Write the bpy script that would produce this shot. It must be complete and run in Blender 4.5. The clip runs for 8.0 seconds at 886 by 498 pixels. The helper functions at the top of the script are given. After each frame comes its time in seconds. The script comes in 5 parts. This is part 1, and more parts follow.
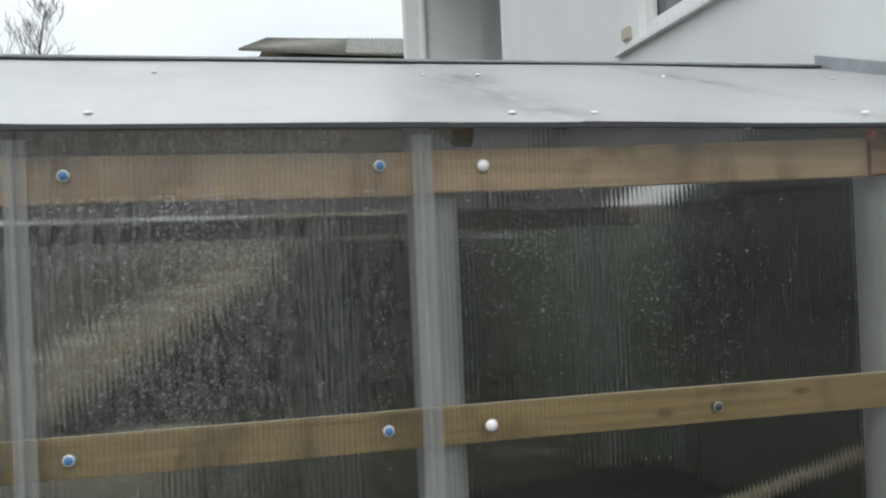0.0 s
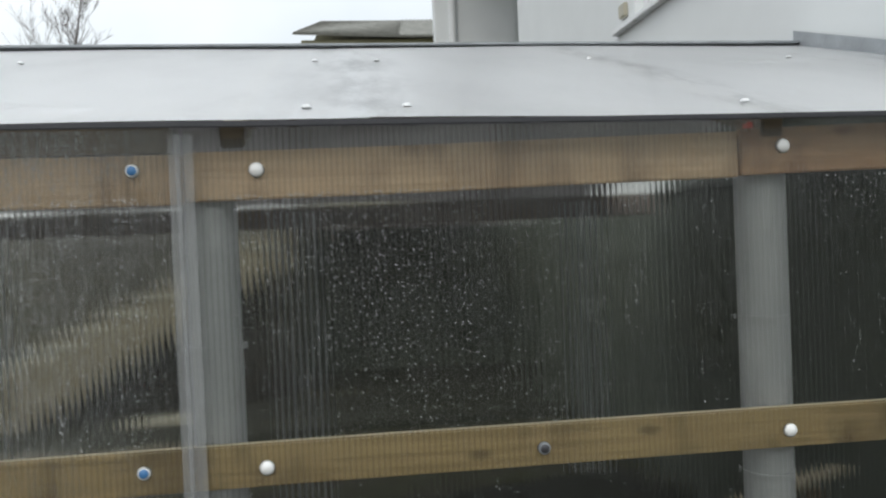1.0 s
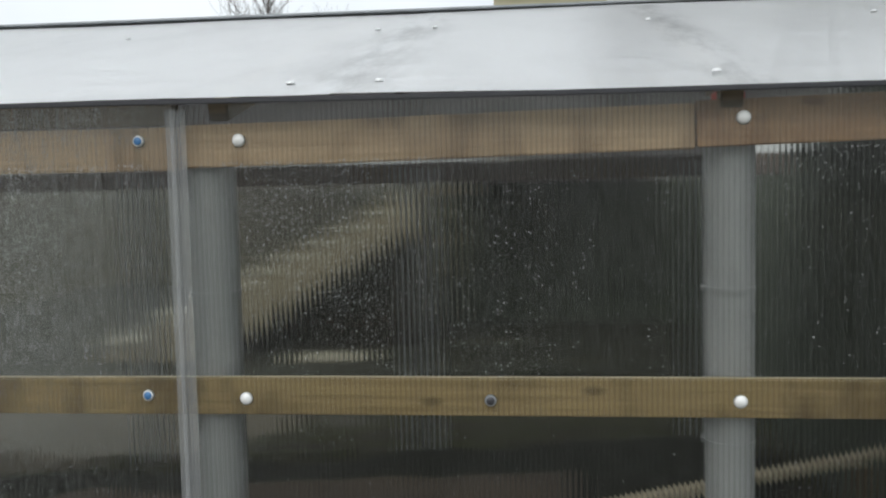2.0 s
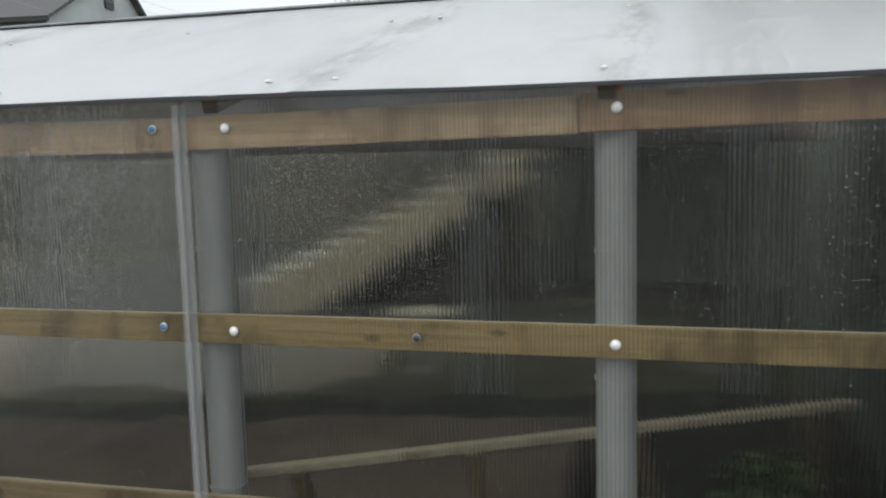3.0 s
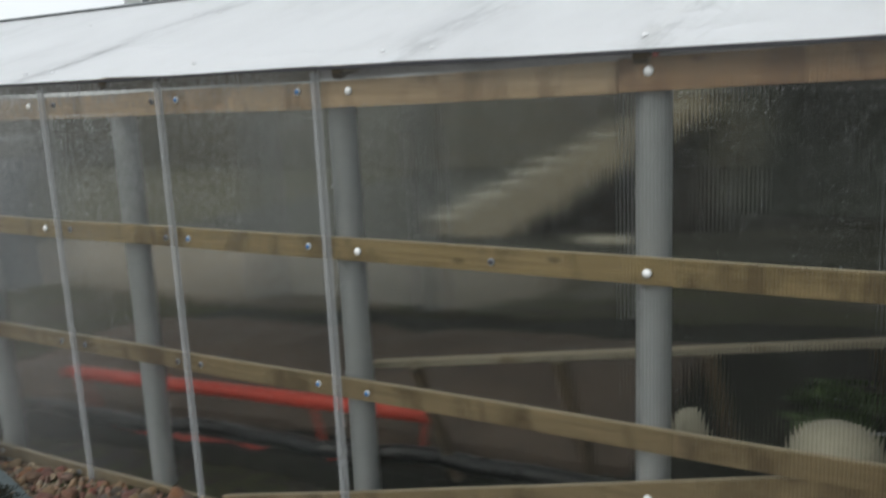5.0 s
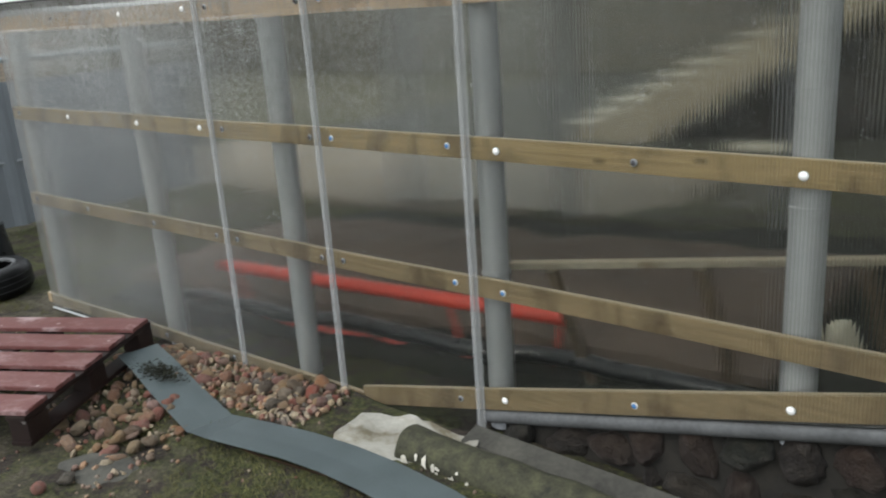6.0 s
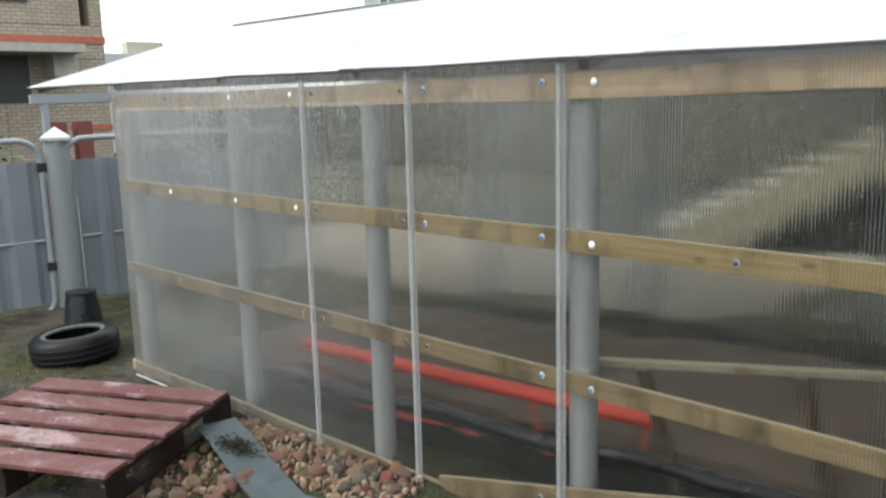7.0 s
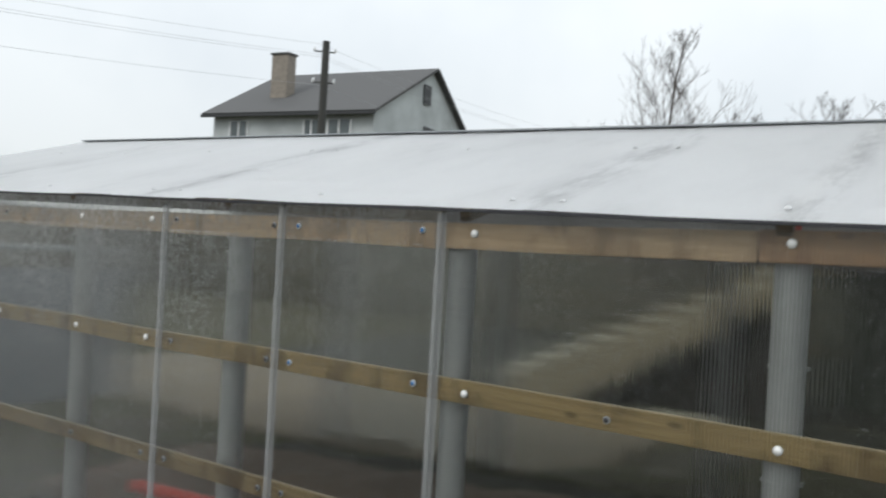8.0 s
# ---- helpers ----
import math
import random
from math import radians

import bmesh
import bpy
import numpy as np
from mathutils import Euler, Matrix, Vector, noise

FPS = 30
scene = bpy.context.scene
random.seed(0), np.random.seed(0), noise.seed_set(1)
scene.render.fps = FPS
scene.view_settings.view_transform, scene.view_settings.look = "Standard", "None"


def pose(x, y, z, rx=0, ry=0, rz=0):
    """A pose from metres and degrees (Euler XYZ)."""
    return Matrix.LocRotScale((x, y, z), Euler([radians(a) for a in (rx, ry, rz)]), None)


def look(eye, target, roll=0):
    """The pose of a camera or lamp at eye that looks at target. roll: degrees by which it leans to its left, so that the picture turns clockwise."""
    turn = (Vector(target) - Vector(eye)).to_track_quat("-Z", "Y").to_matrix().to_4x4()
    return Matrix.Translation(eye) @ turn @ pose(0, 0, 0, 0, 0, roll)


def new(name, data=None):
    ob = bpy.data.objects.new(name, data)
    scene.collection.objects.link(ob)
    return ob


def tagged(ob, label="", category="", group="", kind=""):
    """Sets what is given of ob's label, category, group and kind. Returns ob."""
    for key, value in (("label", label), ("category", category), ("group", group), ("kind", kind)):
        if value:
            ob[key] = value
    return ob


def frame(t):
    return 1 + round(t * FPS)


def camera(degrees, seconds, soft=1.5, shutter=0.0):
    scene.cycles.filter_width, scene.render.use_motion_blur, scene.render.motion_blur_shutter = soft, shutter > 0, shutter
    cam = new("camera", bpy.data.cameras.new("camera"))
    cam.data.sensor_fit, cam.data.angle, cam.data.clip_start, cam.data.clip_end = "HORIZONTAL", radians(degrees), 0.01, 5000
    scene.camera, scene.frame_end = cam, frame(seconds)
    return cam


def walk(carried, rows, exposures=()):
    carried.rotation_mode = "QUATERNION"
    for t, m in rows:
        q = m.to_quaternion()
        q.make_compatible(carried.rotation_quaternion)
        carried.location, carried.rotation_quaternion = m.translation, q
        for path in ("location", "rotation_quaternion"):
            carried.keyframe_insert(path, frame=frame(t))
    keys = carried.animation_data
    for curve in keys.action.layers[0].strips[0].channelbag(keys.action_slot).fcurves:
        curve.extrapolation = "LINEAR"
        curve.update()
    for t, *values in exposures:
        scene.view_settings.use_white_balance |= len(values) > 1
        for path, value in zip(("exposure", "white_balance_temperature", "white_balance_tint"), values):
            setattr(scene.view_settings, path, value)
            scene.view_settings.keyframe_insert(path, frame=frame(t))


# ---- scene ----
cam = camera(55.6, 8.0, soft=2.0, shutter=0.3)
PATH = [
    (0, (-0.349, -0.026, 1.487), (0.049, 1.934, 1.491), -2.4),
    (0.5, (-0.041, 0.033, 1.482), (0.273, 2.008, 1.521), -2.8),
    (1, (0.255, 0.13, 1.53), (0.497, 2.115, 1.497), -2.4),
    (1.5, (0.564, 0.114, 1.549), (0.412, 2.103, 1.411), -0.6),
    (1.7, (0.622, 0.069, 1.534), (0.462, 2.058, 1.399), -1.6),
    (2.8, (1.193, -0.257, 1.606), (0.676, 1.665, 1.412), -0.4),
    (3, (1.291, -0.33, 1.581), (0.756, 1.584, 1.358), -1.5),
    (3.5, (1.476, -0.517, 1.599), (0.915, 1.392, 1.406), -0.5),
    (4, (1.736, -0.615, 1.621), (1.117, 1.28, 1.467), -1.6),
    (4.5, (1.892, -0.645, 1.632), (1.115, 1.19, 1.459), -0.5),
    (5, (1.888, -0.608, 1.665), (0.865, 1.068, 1.287), -2.7),
    (5.2, (1.894, -0.583, 1.616), (0.811, 1.031, 1.147), -3.3),
    (6.3, (1.86, -0.609, 1.641), (0.538, 0.779, 1.071), -3.8),
    (6.5, (1.846, -0.616, 1.636), (0.484, 0.744, 1.092), -3.4),
    (7, (1.82, -0.658, 1.618), (0.406, 0.713, 1.27), -1.5),
    (7.5, (1.764, -0.688, 1.619), (0.419, 0.785, 1.476), 0.7),
    (8, (1.692, -0.731, 1.627), (0.55, 0.911, 1.614), 3.3),
]
EXPOSURES = [(0.0, 0.26), (1.5, 0.26), (3.0, 0.28), (4.5, 0.27), (5.2, 0.36), (6.3, 0.97), (6.7, 1.08), (7.0, 1.08), (7.5, 0.78), (8.0, 0.18)]
walk(cam, [(t, look(eye, target, roll)) for t, eye, target, roll in PATH], EXPOSURES)

# ---- world and light: bright overcast day ----
world = bpy.data.worlds.new("world")
scene.world = world
world.use_nodes = True
wn, wl = world.node_tree.nodes, world.node_tree.links
wn.clear()
w_out = wn.new("ShaderNodeOutputWorld")
w_bg = wn.new("ShaderNodeBackground")
w_sky = wn.new("ShaderNodeTexSky")
w_sky.sky_type = "NISHITA"
w_sky.sun_disc = False
w_sky.sun_elevation = radians(38)
w_sky.sun_rotation = radians(200)
w_scale = wn.new("ShaderNodeVectorMath")
w_scale.operation = "SCALE"
w_scale.inputs["Scale"].default_value = 0.10
w_co = wn.new("ShaderNodeTexCoord")
w_noise = wn.new("ShaderNodeTexNoise")
w_noise.inputs["Scale"].default_value = 2.2
w_noise.inputs["Detail"].default_value = 5
w_ramp = wn.new("ShaderNodeValToRGB")
w_ramp.color_ramp.elements[0].position, w_ramp.color_ramp.elements[0].color = 0.3, (0.62, 0.67, 0.71, 1)
w_ramp.color_ramp.elements[1].position, w_ramp.color_ramp.elements[1].color = 0.6, (0.76, 0.80, 0.82, 1)
w_mix = wn.new("ShaderNodeMix")
w_mix.data_type = "RGBA"
w_mix.inputs[0].default_value = 0.92
wl.new(w_sky.outputs[0], w_scale.inputs[0])
wl.new(w_co.outputs["Generated"], w_noise.inputs["Vector"])
wl.new(w_noise.outputs["Fac"], w_ramp.inputs["Fac"])
wl.new(w_scale.outputs[0], w_mix.inputs[6])
wl.new(w_ramp.outputs["Color"], w_mix.inputs[7])
w_sep = wn.new("ShaderNodeSeparateXYZ")
w_up = wn.new("ShaderNodeMath")
w_up.operation, w_up.inputs[1].default_value, w_up.inputs[2].default_value = "MULTIPLY_ADD", 0.9, 0.95
wl.new(w_co.outputs["Generated"], w_sep.inputs[0])
wl.new(w_sep.outputs[2], w_up.inputs[0])
wl.new(w_up.outputs[0], w_bg.inputs["Strength"])
wl.new(w_mix.outputs[2], w_bg.inputs["Color"])
wl.new(w_bg.outputs[0], w_out.inputs[0])

sun = new("sun", bpy.data.lights.new("sun", "SUN"))
sun.data.energy, sun.data.angle, sun.data.color = 0.8, radians(25), (1.0, 0.97, 0.92)
sun.matrix_world = look((-6, -14, 16), (0, 2, 0))

# ---- materials ----


class Nodes:
    """A small builder round one material's node tree."""

    def __init__(self, name):
        self.mat = bpy.data.materials.new(name)
        self.mat.use_nodes = True
        self.tree = self.mat.node_tree
        self.bsdf = self.tree.nodes["Principled BSDF"]
        self.out = self.tree.nodes["Material Output"]
        self.co = self.add("ShaderNodeTexCoord").outputs["Object"]

    def add(self, kind):
        return self.tree.nodes.new(kind)

    def link(self, a, b):
        self.tree.links.new(a, b)

    def mapping(self, scale, co=None, rot=(0, 0, 0)):
        m = self.add("ShaderNodeMapping")
        m.inputs["Scale"].default_value = scale
        m.inputs["Rotation"].default_value = rot
        self.link(co or self.co, m.inputs["Vector"])
        return m.outputs["Vector"]

    def noise(self, scale, detail=4, rough=0.55, co=None, distortion=0.0):
        n = self.add("ShaderNodeTexNoise")
        n.inputs["Scale"].default_value, n.inputs["Detail"].default_value = scale, detail
        n.inputs["Roughness"].default_value, n.inputs["Distortion"].default_value = rough, distortion
        self.link(co or self.co, n.inputs["Vector"])
        return n.outputs["Fac"]

    def ramp(self, fac, *stops):
        r = self.add("ShaderNodeValToRGB")
        e = r.color_ramp.elements
        while len(e) < len(stops):
            e.new(0.5)
        for el, (p, c) in zip(e, stops):
            el.position = p
            el.color = (*c, 1) if isinstance(c, tuple) else (c, c, c, 1)
        self.link(fac, r.inputs["Fac"])
        return r.outputs["Color"]

    def mix(self, fac, a, b, mode="MIX"):
        m = self.add("ShaderNodeMix")
        m.data_type, m.blend_type = "RGBA", mode
        for v, s in ((fac, 0), (a, 6), (b, 7)):
            if isinstance(v, (int, float)):
                m.inputs[s].default_value = v if s == 0 else (v, v, v, 1)
            elif isinstance(v, tuple):
                m.inputs[s].default_value = (*v, 1)
            else:
                self.link(v, m.inputs[s])
        return m.outputs[2]

    def math(self, op, a, b=0.0):
        m = self.add("ShaderNodeMath")
        m.operation = op
        for v, s in ((a, 0), (b, 1)):
            if isinstance(v, (int, float)):
                m.inputs[s].default_value = v
            else:
                self.link(v, m.inputs[s])
        return m.outputs[0]

    def axis(self, which, co=None):
        s = self.add("ShaderNodeSeparateXYZ")
        self.link(co or self.co, s.inputs[0])
        return s.outputs[which]

    def bump(self, height, strength=0.3, distance=0.01):
        b = self.add("ShaderNodeBump")
        b.inputs["Strength"].default_value, b.inputs["Distance"].default_value = strength, distance
        self.link(height, b.inputs["Height"])
        self.link(b.outputs[0], self.bsdf.inputs["Normal"])
        return b.outputs[0]

    def random(self):
        return self.add("ShaderNodeObjectInfo").outputs["Random"]

    def set(self, color=None, rough=None, metal=0.0):
        b = self.bsdf.inputs
        for v, k in ((color, "Base Color"), (rough, "Roughness")):
            if v is None:
                continue
            if isinstance(v, tuple):
                b[k].default_value = (*v, 1)
            elif isinstance(v, (int, float)):
                b[k].default_value = v
            else:
                self.link(v, b[k])
        b["Metallic"].default_value = metal
        return self.mat


def plain(name, color, rough=0.6, metal=0.0, vary=0.12, scale=18.0, bump=0.1, fine=160.0):
    """Paint, plastic, metal or render: a base colour with broad and fine unevenness."""
    n = Nodes(name)
    big, small = n.noise(scale, 5), n.noise(fine, 3)
    lo, hi = tuple(c * (1 - vary) for c in color), tuple(min(1, c * (1 + vary)) for c in color)
    col = n.ramp(big, (0.3, lo), (0.7, hi))
    col = n.mix(0.25, col, n.ramp(small, (0.35, lo), (0.65, hi)))
    n.bump(n.math("ADD", small, big), bump, 0.003)
    return n.set(col, n.ramp(big, (0.3, max(0.02, rough - 0.12)), (0.7, min(1, rough + 0.1))), metal)


def timber(name, light, dark, along="x", rough=0.65, stain=(0.16, 0.11, 0.06), lit_top=(0.42, 0.36, 0.26)):
    """Sawn softwood with long grain, darker patches and knots, tops paled as if lit; each board differs."""
    n = Nodes(name)
    rnd = n.random()
    off = n.add("ShaderNodeCombineXYZ")
    for k in range(3):
        n.link(n.math("MULTIPLY", rnd, 7.3 + 3 * k), off.inputs[k])
    sh = n.add("ShaderNodeVectorMath")
    n.link(n.co, sh.inputs[0]), n.link(off.outputs[0], sh.inputs[1])
    sc = {"x": (1.2, 28, 28), "z": (28, 28, 1.2), "y": (28, 1.2, 28)}[along]
    grain = n.noise(2.6, 6, 0.6, n.mapping(sc, sh.outputs[0]), 0.4)
    patch = n.noise(2.8, 3, 0.5, n.mapping({"x": (2.2, 0.9, 0.9), "z": (0.9, 0.9, 2.2), "y": (0.9, 2.2, 0.9)}[along], sh.outputs[0]), 0.5)
    col = n.ramp(grain, (0.3, dark), (0.72, light))
    col = n.mix(n.ramp(patch, (0.50, 0.0), (0.66, 0.7)), col, stain)
    v = n.add("ShaderNodeTexVoronoi")
    v.inputs["Scale"].default_value = 2.6
    n.link(n.mapping({"x": (1, 2.4, 2.4), "z": (2.4, 2.4, 1), "y": (2.4, 1, 2.4)}[along], sh.outputs[0]), v.inputs["Vector"])
    col = n.mix(n.ramp(v.outputs["Distance"], (0.03, 0.6), (0.085, 0.0)), col, stain)
    # light on upward faces is put into the colour as a paler tone
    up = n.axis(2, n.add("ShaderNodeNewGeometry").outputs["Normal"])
    col = n.mix(n.ramp(up, (0.6, 0.0), (0.9, 0.8)), col, lit_top)
    n.bump(grain, 0.35, 0.003)
    return n.set(col, rough)


def cellular_sheet(name, clear, haze, tint, rib=0.011, milk=0.0, along=0, gloss=0.10, blur=0.0, lens=0.05, mid_y=1.740, dim=0.91, rough=0.075):
    """Twin-wall polycarbonate: clear walls, hazy webs every rib metres, dew, dirt and painted sky sheen."""
    n = Nodes(name)
    n.tree.nodes.remove(n.bsdf)
    pos = n.axis(along)
    wave = n.math("SINE", n.math("MULTIPLY", pos, 2 * math.pi / rib))
    web = n.ramp(n.math("MULTIPLY_ADD", wave, 0.5), (0.55, 0.0), (0.98, 1.0))
    web.node.inputs["Fac"].links[0].from_node.inputs[2].default_value = 0.5
    streak = n.noise(3.0, 4, 0.6, n.mapping((9, 9, 0.5)))
    runs = n.noise(3.0, 5, 0.7, n.mapping((30, 30, 7.0)))
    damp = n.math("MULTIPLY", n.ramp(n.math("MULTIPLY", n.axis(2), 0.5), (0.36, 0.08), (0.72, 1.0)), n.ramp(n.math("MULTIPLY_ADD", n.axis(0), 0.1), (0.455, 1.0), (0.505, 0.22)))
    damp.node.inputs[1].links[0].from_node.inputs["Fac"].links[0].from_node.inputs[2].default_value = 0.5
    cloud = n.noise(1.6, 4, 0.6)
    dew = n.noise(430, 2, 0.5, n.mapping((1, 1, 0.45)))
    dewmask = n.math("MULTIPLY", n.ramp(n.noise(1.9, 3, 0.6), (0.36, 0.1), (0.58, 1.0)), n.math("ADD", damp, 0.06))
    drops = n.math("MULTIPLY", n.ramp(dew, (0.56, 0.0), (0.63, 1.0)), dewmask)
    h = n.math("MULTIPLY", web, haze)
    h = n.math("ADD", h, n.math("MULTIPLY", n.ramp(streak, (0.35, 0.0), (0.75, 1.0)), 0.008))
    h = n.math("ADD", h, n.math("MULTIPLY", n.ramp(cloud, (0.3, 0.0), (0.8, 1.0)), 0.005))
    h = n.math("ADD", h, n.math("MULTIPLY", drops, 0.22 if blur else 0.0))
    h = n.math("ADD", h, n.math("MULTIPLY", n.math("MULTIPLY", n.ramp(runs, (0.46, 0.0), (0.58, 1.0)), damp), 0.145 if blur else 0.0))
    if blur:
        # sky reflections at the top edge and far end, painted as pale haze
        top_sheen = n.ramp(n.math("MULTIPLY", n.axis(2), 0.5), (0.80, 0.0), (0.86, 1.0))
        far_end_sheen = n.ramp(n.math("MULTIPLY_ADD", n.axis(0), 0.1), (0.25, 1.0), (0.42, 0.0))
        far_end_sheen.node.inputs["Fac"].links[0].from_node.inputs[2].default_value = 0.5
        h = n.math("ADD", h, n.math("MULTIPLY", top_sheen, n.math("MULTIPLY", n.ramp(cloud, (0.3, 0.3), (0.6, 1.0)), 0.16)))
        h = n.math("ADD", h, n.math("MULTIPLY", far_end_sheen, n.math("MULTIPLY", n.ramp(cloud, (0.3, 0.5), (0.6, 1.0)), 0.17)))
    h = n.math("ADD", h, milk)
    tr = n.add("ShaderNodeBsdfTransparent")
    thin = tuple(clear * c for c in tint)
    webbed = n.mix(web, thin, tuple(dim * c for c in thin))
    n.link(webbed, tr.inputs[0])
    df, tl = n.add("ShaderNodeBsdfDiffuse"), n.add("ShaderNodeBsdfTranslucent")
    for k in (df, tl):
        k.inputs["Color"].default_value = (0.79, 0.81, 0.81, 1)
    body = n.add("ShaderNodeMixShader")
    body.inputs[0].default_value = 0.55
    n.link(df.outputs[0], body.inputs[1]), n.link(tl.outputs[0], body.inputs[2])
    # each flute bends the view sideways like a weak upright lens
    rf = n.add("ShaderNodeBsdfRefraction")
    rf.inputs["IOR"].default_value, rf.inputs["Roughness"].default_value = 1.45, rough
    side = n.math("MULTIPLY", n.math("SUBTRACT", n.axis(1), mid_y), -1.0 / 0.004)
    uneven = n.math("MULTIPLY", n.math("SUBTRACT", n.noise(60, 2, 0.5, n.mapping((1, 1, 0.02))), 0.5), 0.05)
    lean = n.math("ADD", n.math("MULTIPLY", n.math("SUBTRACT", n.math("FRACT", n.math("DIVIDE", pos, rib)), 0.5), 2 * lens), uneven)
    tilt = n.add("ShaderNodeCombineXYZ")
    n.link(n.math("MULTIPLY", lean, side), tilt.inputs[0])
    lensed, unit = n.add("ShaderNodeVectorMath"), n.add("ShaderNodeVectorMath")
    unit.operation = "NORMALIZE"
    n.link(n.add("ShaderNodeNewGeometry").outputs["Normal"], lensed.inputs[0]), n.link(tilt.outputs[0], lensed.inputs[1])
    n.link(lensed.outputs[0], unit.inputs[0]), n.link(unit.outputs[0], rf.inputs["Normal"])
    n.link(webbed, rf.inputs["Color"])
    see = n.add("ShaderNodeMixShader")
    see.inputs[0].default_value = blur
    n.link(tr.outputs[0], see.inputs[1]), n.link(rf.outputs[0], see.inputs[2])
    m1 = n.add("ShaderNodeMixShader")
    n.link(h, m1.inputs[0]), n.link((see if blur else tr).outputs[0], m1.inputs[1]), n.link(body.outputs[0], m1.inputs[2])
    gl = n.add("ShaderNodeBsdfGlossy")
    gl.inputs["Roughness"].default_value = gloss
    gl.inputs["Color"].default_value = (0.95, 0.97, 1.0, 1)
    b = n.add("ShaderNodeBump")
    b.inputs["Strength"].default_value, b.inputs["Distance"].default_value = 0.12, 0.004
    n.link(n.math("ADD", n.math("MULTIPLY", web, 0.15), n.noise(2.2, 2)), b.inputs["Height"])
    n.link(b.outputs[0], gl.inputs["Normal"])
    lw = n.add("ShaderNodeLayerWeight")
    lw.inputs["Blend"].default_value = 0.5
    fr = n.math("MULTIPLY", n.math("POWER", lw.outputs["Facing"], 5.0), 0.85)
    fr = n.math("ADD", fr, 0.007)
    m2 = n.add("ShaderNodeMixShader")
    n.link(fr, m2.inputs[0]), n.link(m1.outputs[0], m2.inputs[1]), n.link(gl.outputs[0], m2.inputs[2])
    n.link(m2.outputs[0], n.out.inputs["Surface"])
    return n.mat


def dew_material():
    """Milky water drops: half clear, half scattering."""
    n = Nodes("dew_drops")
    n.set((0.86, 0.88, 0.88), 0.35)
    tr = n.add("ShaderNodeBsdfTransparent")
    m = n.add("ShaderNodeMixShader")
    m.inputs[0].default_value = 0.6
    n.link(n.bsdf.outputs[0], m.inputs[1]), n.link(tr.outputs[0], m.inputs[2])
    n.link(m.outputs[0], n.out.inputs["Surface"])
    return n.mat


def roof_material():
    """Whitish glossy sheet with smeared dirt and a little light coming through."""
    n = Nodes("whitish_roof_sheet")
    smear = n.noise(2.2, 6, 0.65, n.mapping((1.0, 0.35, 1), rot=(0, 0, 0.6)))
    fine = n.noise(90, 3)
    col = n.ramp(smear, (0.42, (0.93, 0.94, 0.95)), (0.58, (0.89, 0.90, 0.91)), (0.72, (0.80, 0.81, 0.82)))
    # scuffed dirt along the laps between the plates
    scuff = n.noise(5.0, 6, 0.7, n.mapping((1.6, 0.5, 1), rot=(0, 0, 0.25)))
    for lap, width in ((-1.72, 0.16), (0.32, 0.17), (1.16, 0.10), (-3.75, 0.2)):
        away = n.math("DIVIDE", n.math("ABSOLUTE", n.math("SUBTRACT", n.axis(0), lap)), width)
        band = n.math("MULTIPLY", n.ramp(away, (0.1, 1.0), (1.0, 0.0)), n.ramp(scuff, (0.44, 0.0), (0.64, 0.75)))
        col = n.mix(band, col, (0.50, 0.51, 0.51))
    n.bump(n.math("ADD", n.math("MULTIPLY", fine, 0.08), n.noise(3.0, 3)), 0.05, 0.01)
    n.set(col, 0.3)
    n.bsdf.inputs["Specular IOR Level"].default_value = 0.7
    tl = n.add("ShaderNodeBsdfTranslucent")
    tl.inputs["Color"].default_value = (0.75, 0.78, 0.80, 1)
    m = n.add("ShaderNodeMixShader")
    m.inputs[0].default_value = 0.05
    n.link(n.bsdf.outputs[0], m.inputs[1]), n.link(tl.outputs[0], m.inputs[2])
    n.link(m.outputs[0], n.out.inputs["Surface"])
    return n.mat


def stone_material(name, colors, rough=0.8, per_object=True, fleck=0.5):
    n = Nodes(name)
    rnd = n.random() if per_object else n.add("ShaderNodeNewGeometry").outputs["Random Per Island"]
    stops = [(i / (len(colors) - 1), c) for i, c in enumerate(colors)]
    col = n.ramp(rnd, *stops)
    spec, mid = n.noise(2.4, 8, 0.75), n.noise(1.3, 6, 0.7)
    grit = n.noise(11, 5, 0.7)
    col = n.mix(n.ramp(spec, (0.45, 0.0), (0.62, 0.6)), col, n.mix(fleck, col, (0.36, 0.31, 0.25)))
    col = n.mix(n.ramp(mid, (0.54, 0.0), (0.68, 0.45)), col, (0.06, 0.045, 0.03))
    col = n.mix(n.ramp(grit, (0.36, 0.45), (0.48, 0.0)), col, (0.03, 0.024, 0.018))
    n.bump(n.math("ADD", grit, n.math("MULTIPLY", mid, 2.0)), 0.7, 0.10)
    return n.set(col, rough)


